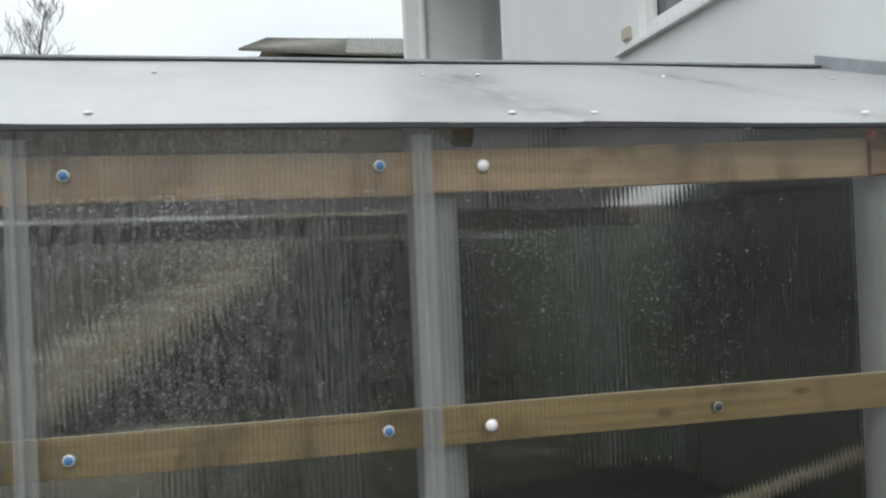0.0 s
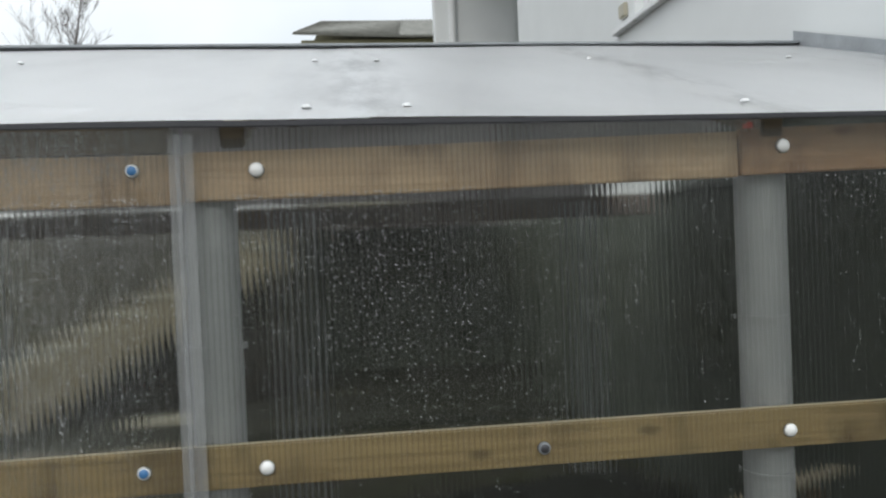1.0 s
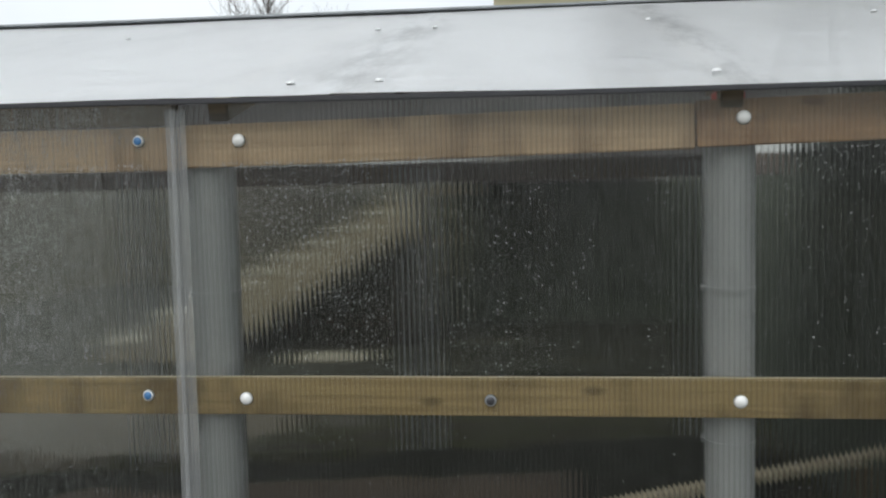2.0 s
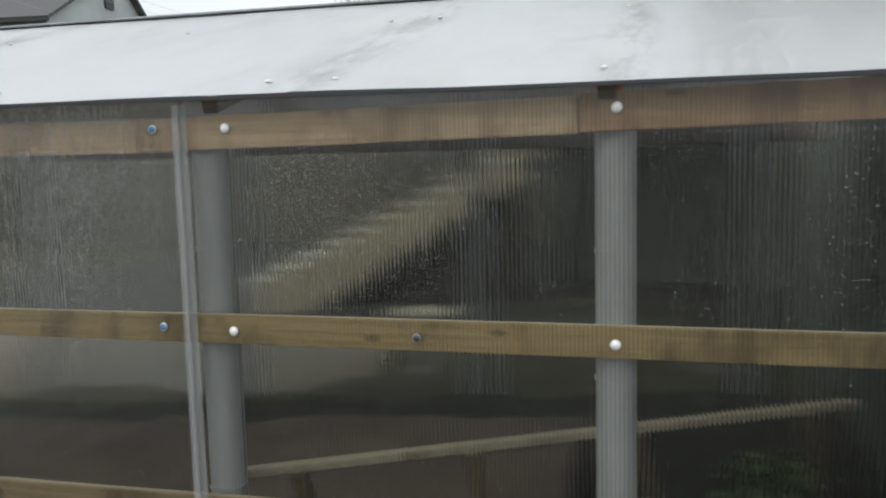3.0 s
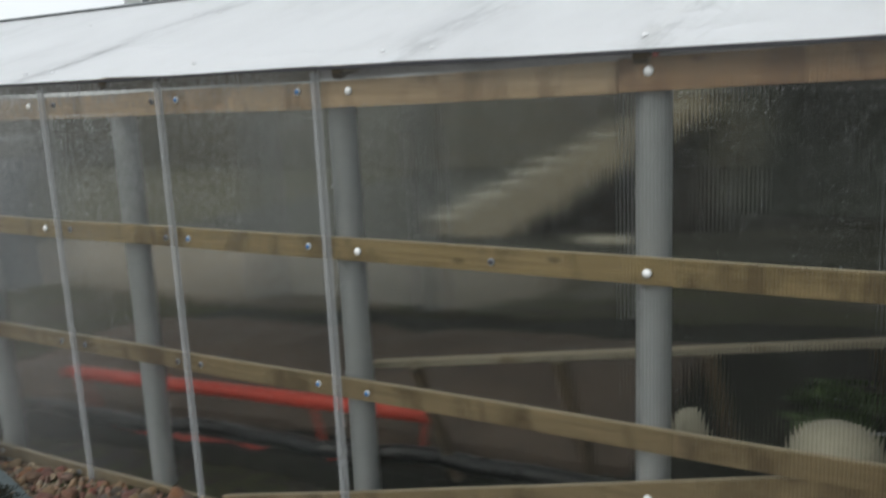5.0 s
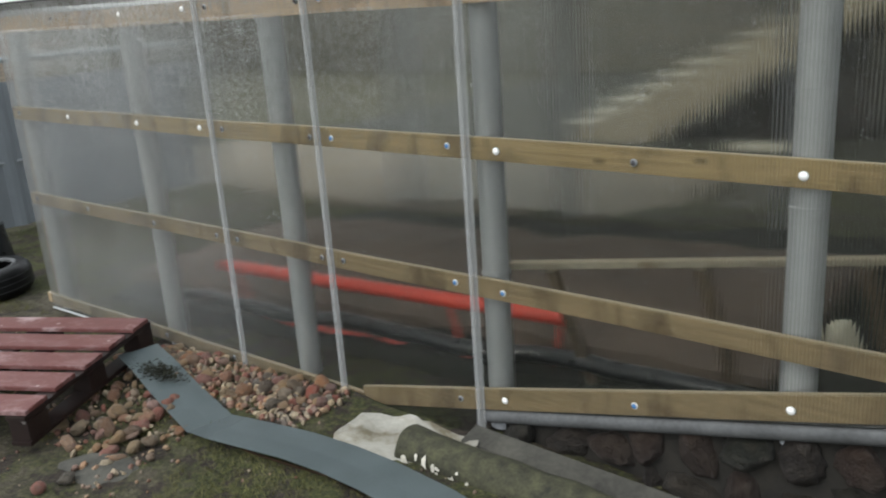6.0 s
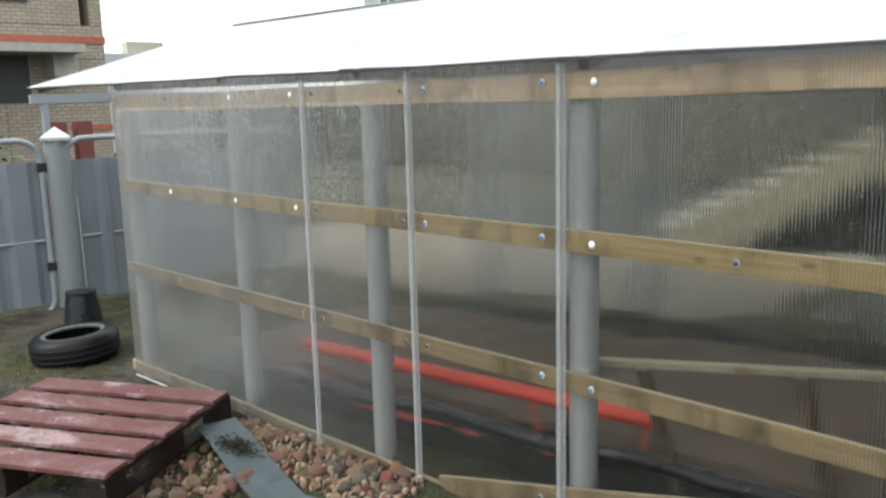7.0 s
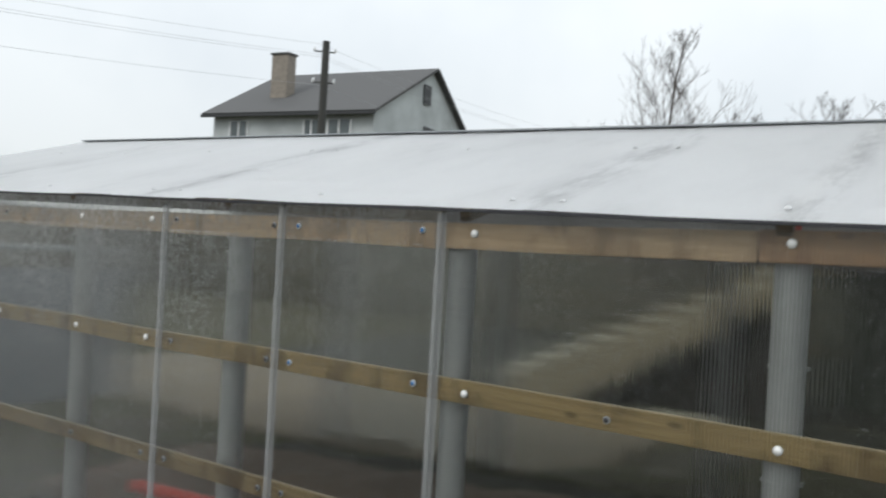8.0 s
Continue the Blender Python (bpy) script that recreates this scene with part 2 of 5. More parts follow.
def ground_material():
    n = Nodes("ground_soil")
    big, mid, fine, grit = n.noise(0.8, 5, 0.6), n.noise(6, 7, 0.7), n.noise(45, 6, 0.75), n.noise(190, 3, 0.7)
    soil = n.ramp(fine, (0.34, (0.010, 0.007, 0.005)), (0.52, (0.036, 0.026, 0.018)), (0.68, (0.085, 0.066, 0.047)))
    moss = n.ramp(fine, (0.34, (0.016, 0.017, 0.005)), (0.52, (0.056, 0.064, 0.015)), (0.68, (0.13, 0.135, 0.036)))
    col = n.mix(n.ramp(mid, (0.44, 0.0), (0.54, 1.0)), soil, moss)
    sand = n.ramp(fine, (0.34, (0.045, 0.036, 0.026)), (0.66, (0.15, 0.125, 0.095)))
    col = n.mix(n.ramp(n.math("ADD", n.math("MULTIPLY", big, 0.6), n.math("MULTIPLY", mid, 0.4)), (0.53, 0.0), (0.60, 0.8)), col, sand)
    col = n.mix(n.ramp(grit, (0.62, 0.0), (0.68, 0.6)), col, (0.20, 0.17, 0.13))
    n.bump(n.math("ADD", n.math("ADD", fine, n.math("MULTIPLY", grit, 0.25)), n.math("MULTIPLY", mid, 2.0)), 1.0, 0.03)
    return n.set(col, 0.95)


def brick_material():
    n = Nodes("silicate_brick")
    co = n.add("ShaderNodeCombineXYZ")
    n.link(n.math("ADD", n.axis(1), n.axis(0)), co.inputs[0]), n.link(n.axis(2), co.inputs[1])
    b = n.add("ShaderNodeTexBrick")
    b.inputs["Scale"].default_value = 1.0
    b.inputs["Brick Width"].default_value, b.inputs["Row Height"].default_value = 0.26, 0.10
    b.inputs["Mortar Size"].default_value = 0.012
    b.inputs["Color1"].default_value, b.inputs["Color2"].default_value = (0.36, 0.31, 0.24, 1), (0.28, 0.235, 0.185, 1)
    b.inputs["Mortar"].default_value = (0.16, 0.14, 0.12, 1)
    n.link(co.outputs[0], b.inputs["Vector"])
    col = n.mix(n.ramp(n.noise(1.2, 4), (0.4, 0.0), (0.75, 0.35)), b.outputs["Color"], (0.25, 0.2, 0.15))
    n.bump(b.outputs["Fac"], -0.4, 0.01)
    return n.set(col, 0.9)


def worn_paint(name, paint, wood, scuff, amount=0.5):
    """Painted boards whose paint has scuffed and faded, with a few spilled specks."""
    n = Nodes(name)
    rub = n.noise(2.4, 5, 0.62, n.mapping((1.0, 1.7, 1.7)), 0.8)
    wear = n.noise(2.0, 8, 0.72, n.mapping((3.0, 7, 7)), 0.6)
    fine = n.noise(40, 4, 0.7)
    col = n.ramp(fine, (0.3, tuple(c * 0.75 for c in paint)), (0.7, paint))
    col = n.mix(n.ramp(wear, (0.5, 0.0), (0.66, amount * 0.4)), col, scuff)
    both = n.math("ADD", n.math("MULTIPLY", rub, 0.8), n.math("MULTIPLY", fine, 0.2))
    col = n.mix(n.ramp(both, (0.53, 0.0), (0.62, amount)), col, scuff)
    col = n.mix(n.ramp(n.math("ADD", n.math("MULTIPLY", wear, 0.6), n.math("MULTIPLY", fine, 0.4)), (0.6, 0.0), (0.68, 0.8)), col, wood)
    speck = n.add("ShaderNodeTexVoronoi")
    speck.inputs["Scale"].default_value = 7.0
    n.link(n.co, speck.inputs["Vector"])
    col = n.mix(n.ramp(speck.outputs["Distance"], (0.06, 0.7 * amount), (0.09, 0.0)), col, (0.6, 0.56, 0.54))
    n.bump(fine, 0.4, 0.003)
    return n.set(col, 0.5)


M = {
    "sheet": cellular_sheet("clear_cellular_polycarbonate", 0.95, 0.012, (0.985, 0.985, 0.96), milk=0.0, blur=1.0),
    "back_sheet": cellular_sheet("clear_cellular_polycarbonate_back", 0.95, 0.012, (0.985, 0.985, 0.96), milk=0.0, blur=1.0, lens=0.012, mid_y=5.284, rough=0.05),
    "sheet_roof": roof_material(),
    "dew": dew_material(),
    "web": cellular_sheet("polycarbonate_webs", 0.95, 0.0, (0.97, 0.98, 0.98), milk=0.07, dim=1.0),
    "strip": cellular_sheet("clear_joint_profile", 0.97, 0.0, (0.97, 0.97, 0.97), milk=0.21, dim=1.0),
    "strip_rib": cellular_sheet("clear_joint_rib", 0.97, 0.0, (0.97, 0.97, 0.97), milk=0.20, dim=1.0),
    "board": timber("weathered_pine_board", (0.46, 0.34, 0.175), (0.29, 0.205, 0.10), stain=(0.09, 0.06, 0.03), lit_top=(0.72, 0.64, 0.48)),
    # pine of the low rails, darkened to carry the shade they stand in
    "board_low": timber("shaded_low_pine_board", (0.36, 0.27, 0.16), (0.24, 0.175, 0.10), stain=(0.085, 0.057, 0.03), lit_top=(0.55, 0.48, 0.36)),
    "board_top": timber("pale_pine_board", (0.66, 0.48, 0.32), (0.46, 0.325, 0.205), stain=(0.24, 0.15, 0.085), lit_top=(0.72, 0.62, 0.48)),
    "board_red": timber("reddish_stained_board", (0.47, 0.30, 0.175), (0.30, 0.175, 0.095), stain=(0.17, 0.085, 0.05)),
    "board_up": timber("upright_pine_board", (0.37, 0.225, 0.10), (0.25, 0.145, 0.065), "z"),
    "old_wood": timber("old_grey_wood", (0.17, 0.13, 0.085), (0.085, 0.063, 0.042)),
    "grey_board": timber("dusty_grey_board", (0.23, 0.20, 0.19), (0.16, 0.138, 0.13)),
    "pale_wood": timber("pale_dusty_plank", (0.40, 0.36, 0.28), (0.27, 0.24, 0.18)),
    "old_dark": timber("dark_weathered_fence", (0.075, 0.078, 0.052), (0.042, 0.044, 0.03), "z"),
    "pvc": plain("grey_plastic_pipe", (0.39, 0.405, 0.43), 0.5, vary=0.06),
    "white_cap": plain("white_plastic_cap", (0.8, 0.8, 0.78), 0.4, vary=0.04),
    "blue_cap": plain("blue_plastic_plug", (0.05, 0.16, 0.34), 0.4),
    "dark_screw": plain("dark_steel_screw", (0.06, 0.06, 0.065), 0.45, 0.6),
    "galv": plain("dull_galvanised_steel", (0.36, 0.38, 0.40), 0.6, 0.25, 0.25, 9),
    "sheet_steel": plain("grey_coated_sheet_steel", (0.155, 0.19, 0.198), 0.45, 0.0, 0.15, 6),
    "white_wall": plain("white_textured_render", (0.78, 0.80, 0.80), 0.85, 0.0, 0.04, 2.0, 0.35, 220),
    "plinth": plain("grey_painted_plinth", (0.175, 0.195, 0.215), 0.75, 0.0, 0.07, 2.5, 0.4, 150),
    # shade inside the greenhouse and under the landing, as a dark colour
    "deep_shade": plain("deep_shade_coat", (0.075, 0.088, 0.07), 0.6, 0.0, 0.3, 3),
    "frame_white": plain("white_window_plastic", (0.78, 0.79, 0.79), 0.35, vary=0.03),
    "pane": plain("dim_window_glass", (0.10, 0.12, 0.125), 0.06, vary=0.2, scale=1.5, bump=0.0),
    "slate": plain("dark_corrugated_roof", (0.085, 0.085, 0.085), 0.8, vary=0.25, scale=1.2),
    "old_roof": plain("weathered_fibre_cement", (0.22, 0.22, 0.20), 0.9, vary=0.3, scale=3),
    "grey_render": plain("stained_grey_render", (0.47, 0.50, 0.50), 0.9, vary=0.25, scale=0.5),
    "yellow_render": plain("pale_yellow_render", (0.50, 0.47, 0.33), 0.9, vary=0.1, scale=0.6),
    "chimney": plain("chimney_brick", (0.25, 0.22, 0.185), 0.9, vary=0.25, scale=4),
    "brick": brick_material(),
    "red_brick": plain("red_brick_band", (0.33, 0.10, 0.065), 0.85, vary=0.2, scale=6),
    "rough_cement": plain("mossy_grey_cement", (0.055, 0.053, 0.044), 0.95, vary=0.55, scale=7, bump=0.8, fine=50),
    "dull_tube": plain("dirty_zinc_tube", (0.085, 0.088, 0.09), 0.8, 0.1, 0.45, 7, 0.3, 60),
    # back slope: same sheet, greyed to put shade into the inside
    "roof_back": plain("shade_grey_roof_sheet", (0.33, 0.315, 0.32), 0.8, vary=0.3, scale=3),
    "concrete": plain("weathered_concrete", (0.34, 0.33, 0.30), 0.9, vary=0.22, scale=4, bump=0.4),
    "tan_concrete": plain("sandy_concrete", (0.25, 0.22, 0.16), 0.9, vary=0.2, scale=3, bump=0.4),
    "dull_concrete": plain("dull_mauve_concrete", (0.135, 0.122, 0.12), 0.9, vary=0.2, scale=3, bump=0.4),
    # the sky's glint on wet concrete, put into a pale base colour
    "glint_concrete": plain("wet_glint_concrete", (0.46, 0.44, 0.37), 0.2, vary=0.15, scale=6, bump=0.05),
    "path_sand": plain("trodden_sandy_earth", (0.13, 0.112, 0.084), 0.95, vary=0.3, scale=1.6, bump=0.6, fine=40),
    "dark": plain("dark_opening", (0.02, 0.022, 0.024), 0.5),
    # near-black mortar; also colours the shade sheet under the stair flight
    "mortar": plain("dark_mortar_and_shade", (0.016, 0.014, 0.011), 0.95, vary=0.6, scale=9, bump=0.7, fine=60),
    "bark": plain("winter_bark", (0.10, 0.085, 0.075), 0.9, vary=0.3, scale=5),
    "pole": plain("tarred_pole", (0.05, 0.05, 0.045), 0.8, vary=0.3, scale=3),
    "wire": plain("grey_cable", (0.42, 0.43, 0.44), 0.6),
    "rubber": plain("tyre_rubber", (0.005, 0.005, 0.0055), 0.42, vary=0.3, scale=20),
    "black": plain("black_plastic", (0.012, 0.014, 0.016), 0.35, vary=0.2),
    "cream": plain("cream_plastic", (0.46, 0.43, 0.34), 0.5, vary=0.08),
    "red": plain("faded_red_paint", (0.62, 0.07, 0.045), 0.45, vary=0.15),
    "redpost": plain("brownish_red_metal", (0.15, 0.04, 0.034), 0.6, vary=0.15),
    "cap_grey": plain("pale_grey_cap_paint", (0.52, 0.54, 0.54), 0.6, vary=0.12),
    "gate": plain("blue_grey_gate_paint", (0.185, 0.205, 0.225), 0.5, 0.0, 0.12, 3),
    "tube": plain("light_grey_gate_tube", (0.27, 0.295, 0.31), 0.5, 0.0, 0.1, 6),
    "asbestos": plain("grey_cement_pipe", (0.23, 0.25, 0.255), 0.85, vary=0.12, scale=4),
    "pallet": worn_paint("worn_dark_red_paint", (0.145, 0.052, 0.047), (0.06, 0.035, 0.028), (0.42, 0.32, 0.32), 0.62),
    # bearers, blocks and runners, far darker than the slats
    "pallet_side": worn_paint("near_black_red_blocks", (0.015, 0.007, 0.006), (0.018, 0.014, 0.010), (0.03, 0.02, 0.015), 0.4),
    "moss": plain("mossy_log_bark", (0.04, 0.04, 0.022), 0.95, vary=0.8, scale=22, bump=0.7, fine=90),
    "white_lime": worn_paint("flaking_white_paint", (0.33, 0.32, 0.28), (0.07, 0.058, 0.038), (0.15, 0.13, 0.085), 1.0),
    "stone": stone_material("mixed_field_stone", [(0.08, 0.07, 0.055), (0.30, 0.14, 0.065), (0.37, 0.26, 0.145), (0.13, 0.12, 0.11), (0.30, 0.075, 0.045), (0.30, 0.19, 0.16), (0.35, 0.22, 0.105), (0.07, 0.06, 0.05), (0.31, 0.22, 0.125), (0.28, 0.10, 0.07)], 0.45),
    "gravel": stone_material("small_mixed_gravel", [(0.09, 0.075, 0.06), (0.30, 0.16, 0.08), (0.33, 0.26, 0.16), (0.10, 0.09, 0.08), (0.20, 0.07, 0.045), (0.23, 0.17, 0.12), (0.36, 0.29, 0.19)], 0.75, False),
    "lime_flake": plain("chalky_white_paint", (0.52, 0.50, 0.43), 0.85, vary=0.25, scale=30),
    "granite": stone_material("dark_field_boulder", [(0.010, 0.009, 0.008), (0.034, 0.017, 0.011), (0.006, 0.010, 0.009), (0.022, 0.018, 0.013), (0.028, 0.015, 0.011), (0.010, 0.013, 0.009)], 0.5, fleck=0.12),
    "rust": plain("rusty_brown_edge", (0.17, 0.095, 0.06), 0.85, vary=0.45, scale=30, bump=0.5),
    "ground": ground_material(),
    "dry_soil": plain("dry_brown_soil", (0.125, 0.095, 0.074), 0.95, vary=0.35, scale=3, bump=0.8, fine=50),
    "grey_earth": plain("greyish_trodden_earth", (0.075, 0.068, 0.06), 0.95, vary=0.35, scale=2.5, bump=0.6, fine=40),
    "bed_soil": plain("dark_garden_soil", (0.013, 0.014, 0.007), 0.95, vary=0.4, scale=5, bump=0.8, fine=60),
    "grass": plain("winter_grass", (0.11, 0.106, 0.036), 0.8, vary=0.4, scale=3),
    "leaf": plain("bush_leaf", (0.06, 0.11, 0.03), 0.6, vary=0.3, scale=3),
}

M["rubber"].node_tree.nodes["Principled BSDF"].inputs["Specular IOR Level"].default_value = 0.25

# ---- building helpers ----


def part(name, bm, material, parent=None, label="", smooth=False):
    me = bpy.data.meshes.new(name)
    bm.to_mesh(me)
    bm.free()
    me.materials.append(M[material] if isinstance(material, str) else material)
    if smooth:
        me.shade_smooth()
        me.set_sharp_from_angle(angle=radians(50))
    ob = new(name, me)
    if parent:
        ob.parent = parent
    if label:
        ob["label"] = label
    return ob


def thing(name, label, category, group="", at=(0, 0, 0)):
    ob = new(name)
    ob.location = at
    ob.empty_display_size = 0.2
    return tagged(ob, label, category, group)


def box(lo, hi, bevel=0.0, bm=None, m=None):
    """A box between two corners, with its edges rounded."""
    own = bm is None
    bm = bm or bmesh.new()
    size = [h - l for l, h in zip(lo, hi)]
    mid = [(h + l) / 2 for l, h in zip(lo, hi)]
    t = (m or Matrix()) @ Matrix.Translation(mid) @ Matrix.Diagonal((*size, 1))
    made = bmesh.ops.create_cube(bm, size=1, matrix=t)
    if bevel and own:
        bmesh.ops.bevel(bm, geom=bm.edges[:], offset=bevel, segments=2, affect="EDGES")
    return bm


def beam(a, b, w, h, bevel=0.004, up=(0, 0, 1), cuts=0, wob=0.0, seed=0):
    """A squared bar from a to b, w across and h along up; cuts and wob bend it a little."""
    a, b, up = Vector(a), Vector(b), Vector(up)
    d = b - a
    x = d.normalized()
    y = up.cross(x).normalized()
    z = x.cross(y)
    bm = bmesh.new()
    t = Matrix.Translation((a + b) / 2) @ Matrix((x, y, z)).transposed().to_4x4() @ Matrix.Diagonal((d.length, w, h, 1))
    bmesh.ops.create_cube(bm, size=1, matrix=t)
    if bevel:
        bmesh.ops.bevel(bm, geom=bm.edges[:], offset=bevel, segments=2, affect="EDGES")
    if cuts:
        long = [e for e in bm.edges if abs((e.verts[0].co - e.verts[1].co).dot(x)) > d.length * 0.8]
        bmesh.ops.subdivide_edges(bm, edges=long, cuts=cuts)
        for v in bm.verts:
            s = (v.co - a).dot(x)
            v.co += z * wob * noise.noise((s * 1.1 + seed, seed, 0)) + y * wob * 0.5 * noise.noise((s * 1.3, seed + 5, 2))
    return bm


def tube(points, r, sides=12, bm=None, taper=None, caps=True):
    """A round bar along points."""
    bm = bm or bmesh.new()
    pts = [Vector(p) for p in points]
    rings, ref = [], None
    for i, p in enumerate(pts):
        d = (pts[min(i + 1, len(pts) - 1)] - pts[max(i - 1, 0)]).normalized()
        ref = ref or (Vector((0, 0, 1)) if abs(d.z) < 0.9 else Vector((1, 0, 0)))
        u = d.cross(ref).normalized()
        v = u.cross(d)
        ref = v
        rr = r if taper is None else r + (taper - r) * i / (len(pts) - 1)
        rings.append([bm.verts.new(p + rr * (math.cos(k * math.tau / sides) * u + math.sin(k * math.tau / sides) * v)) for k in range(sides)])
    for r0, r1 in zip(rings, rings[1:]):
        for k in range(sides):
            bm.faces.new((r0[k], r0[(k + 1) % sides], r1[(k + 1) % sides], r1[k]))
    if caps:
        bm.faces.new(rings[0][::-1])
        bm.faces.new(rings[-1])
    return bm


def lathe(profile, sides=24, m=None):
    """A turned form from (radius, height) pairs."""
    bm = bmesh.new()
    m = m or Matrix()
    rings = []
    for r, z in profile:
        if r < 1e-5:
            rings.append([bm.verts.new(m @ Vector((0, 0, z)))])
        else:
            rings.append([bm.verts.new(m @ Vector((r * math.cos(k * math.tau / sides), r * math.sin(k * math.tau / sides), z))) for k in range(sides)])
    for a, b in zip(rings, rings[1:]):
        for k in range(sides):
            q = [a[k % len(a)], a[(k + 1) % len(a)], b[(k + 1) % len(b)], b[k % len(b)]]
            q = list(dict.fromkeys(q))
            if len(q) > 2:
                bm.faces.new(q)
    return bm


def slab(corners, thick, bevel=0.0):
    """A flat plate: a polygon pushed along its normal by thick."""
    bm = bmesh.new()
    vs = [bm.verts.new(c) for c in corners]
    f = bm.faces.new(vs)
    f.normal_update()
    n = f.normal.copy()
    top = bmesh.ops.extrude_face_region(bm, geom=[f])
    for v in (g for g in top["geom"] if isinstance(g, bmesh.types.BMVert)):
        v.co += n * thick
    bmesh.ops.recalc_face_normals(bm, faces=bm.faces[:])
    if bevel:
        bmesh.ops.bevel(bm, geom=bm.edges[:], offset=bevel, segments=1, affect="EDGES")
    return bm


def smoothstep(a, b, x):
    t = min(1, max(0, (x - a) / (b - a)))
    return t * t * (3 - 2 * t)


def height(x, y):
    """The lie of the land: it falls a little towards the gate."""
    h = -0.10 - 0.16 * smoothstep(1.0, -4.5, x)
    h += 0.06 * smoothstep(0.6, 1.6, y) * smoothstep(-2.6, -1.4, x) * smoothstep(5, 3, y)
    h -= 0.10 * smoothstep(5, 9, y)
    far = smoothstep(9, 30, math.hypot(x, y - 2))
    near = 1 - smoothstep(4, 10, math.hypot(x, y - 1))
    h += near * (0.03 * noise.noise((x * 1.7, y * 1.7, 0)) + 0.018 * noise.noise((x * 6, y * 6, 3)))
    return h + far * 0.25 * noise.noise((x * 0.05, y * 0.05, 7))


# ---- ground ----


def build_ground():
    def spread(lo, hi, fine_lo, fine_hi, step, grow=1.35):
        xs = list(np.arange(fine_lo, fine_hi + 1e-6, step))
        d, x = step, xs[-1]
        while x < hi:
            d *= grow
            x += d
            xs.append(x)
        d, x = step, xs[0]
        while x > lo:
            d *= grow
            x -= d
            xs.insert(0, x)
        return xs

    xs, ys = spread(-900, 900, -6.0, 2.6, 0.07), spread(-900, 900, -1.6, 5.4, 0.07)
    verts = [(x, y, height(x, y)) for y in ys for x in xs]
    n = len(xs)
    faces = [(j * n + i, j * n + i + 1, (j + 1) * n + i + 1, (j + 1) * n + i) for j in range(len(ys) - 1) for i in range(n - 1)]
    me = bpy.data.meshes.new("ground")
    me.from_pydata(verts, [], faces)
    me.materials.append(M["ground"])
    me.shade_smooth()
    return tagged(new("ground", me), "mossy trodden earth with sandy and stony patches", "ground", kind="structure")


build_ground()

# ---- greenhouse ----
WALL_Y = 1.75          # outer face of the boards lies just behind the sheets
X0, X1 = -3.78, 1.965  # the wall's two ends
JOINTS = [-1.592, -0.832, -0.03]
EAVE_Y, RIDGE_Y = 1.685, 3.54
ROOF_X0, ROOF_X1 = -5.2, 1.935


def eave_z(x):
    return 1.752 - 0.0085 * x


def ridge_z(x):
    return 2.300 - 0.008 * x


def foot_z(x):
    """The sheets' lower edge: near the earth, then up along the tube."""
    if x < -0.03:
        return -0.215 + 0.036 * (x - X0)
    return 0.060 + 0.244 * (x + 0.03)


greenhouse = thing("greenhouse", "lean-to greenhouse of clear cellular polycarbonate on pine rails and grey pipes", "greenhouse")

# wall sheets
edges_x = [X0, *JOINTS, X1]
for k in range(4):
    a, b = edges_x[k] + 0.004, edges_x[k + 1] - 0.004
    za, zb = foot_z(a), foot_z(b)
    if k == 2:
        za, zb = -0.125, -0.085
    part("wall_sheet", slab([(a, 1.744, za), (b, 1.744, zb), (b, 1.744, eave_z(b) - 0.006), (a, 1.744, eave_z(a) - 0.006)], 0.008), "sheet", greenhouse)

# the webs between each sheet's two walls
for k in range(4):
    a, b = edges_x[k] + 0.006, edges_x[k + 1] - 0.006
    verts, faces = [], []
    for i in range(int((b - a) / 0.011)):
        x = a + 0.011 * i
        z0 = foot_z(x) if k != 2 else -0.10
        j = len(verts)
        verts += [(x, 1.7375, z0), (x, 1.7425, z0), (x, 1.7425, 1.74), (x, 1.7375, 1.74)]
        faces.append((j, j + 1, j + 2, j + 3))
    me = bpy.data.meshes.new("webs")
    me.from_pydata(verts, [], faces)
    me.materials.append(M["web"])
    ob = new("webs", me)
    ob.parent = greenhouse
    tagged(ob, "thin clear webs inside the sheet", kind="stuff")

# dew gathered in rows along the webs, thickest under the top rail


def rail_line(k, x):
    (xa, za), (xb, zb), h = RAILS[k]
    return za + (zb - za) * (x - xa) / (xb - xa), h / 2


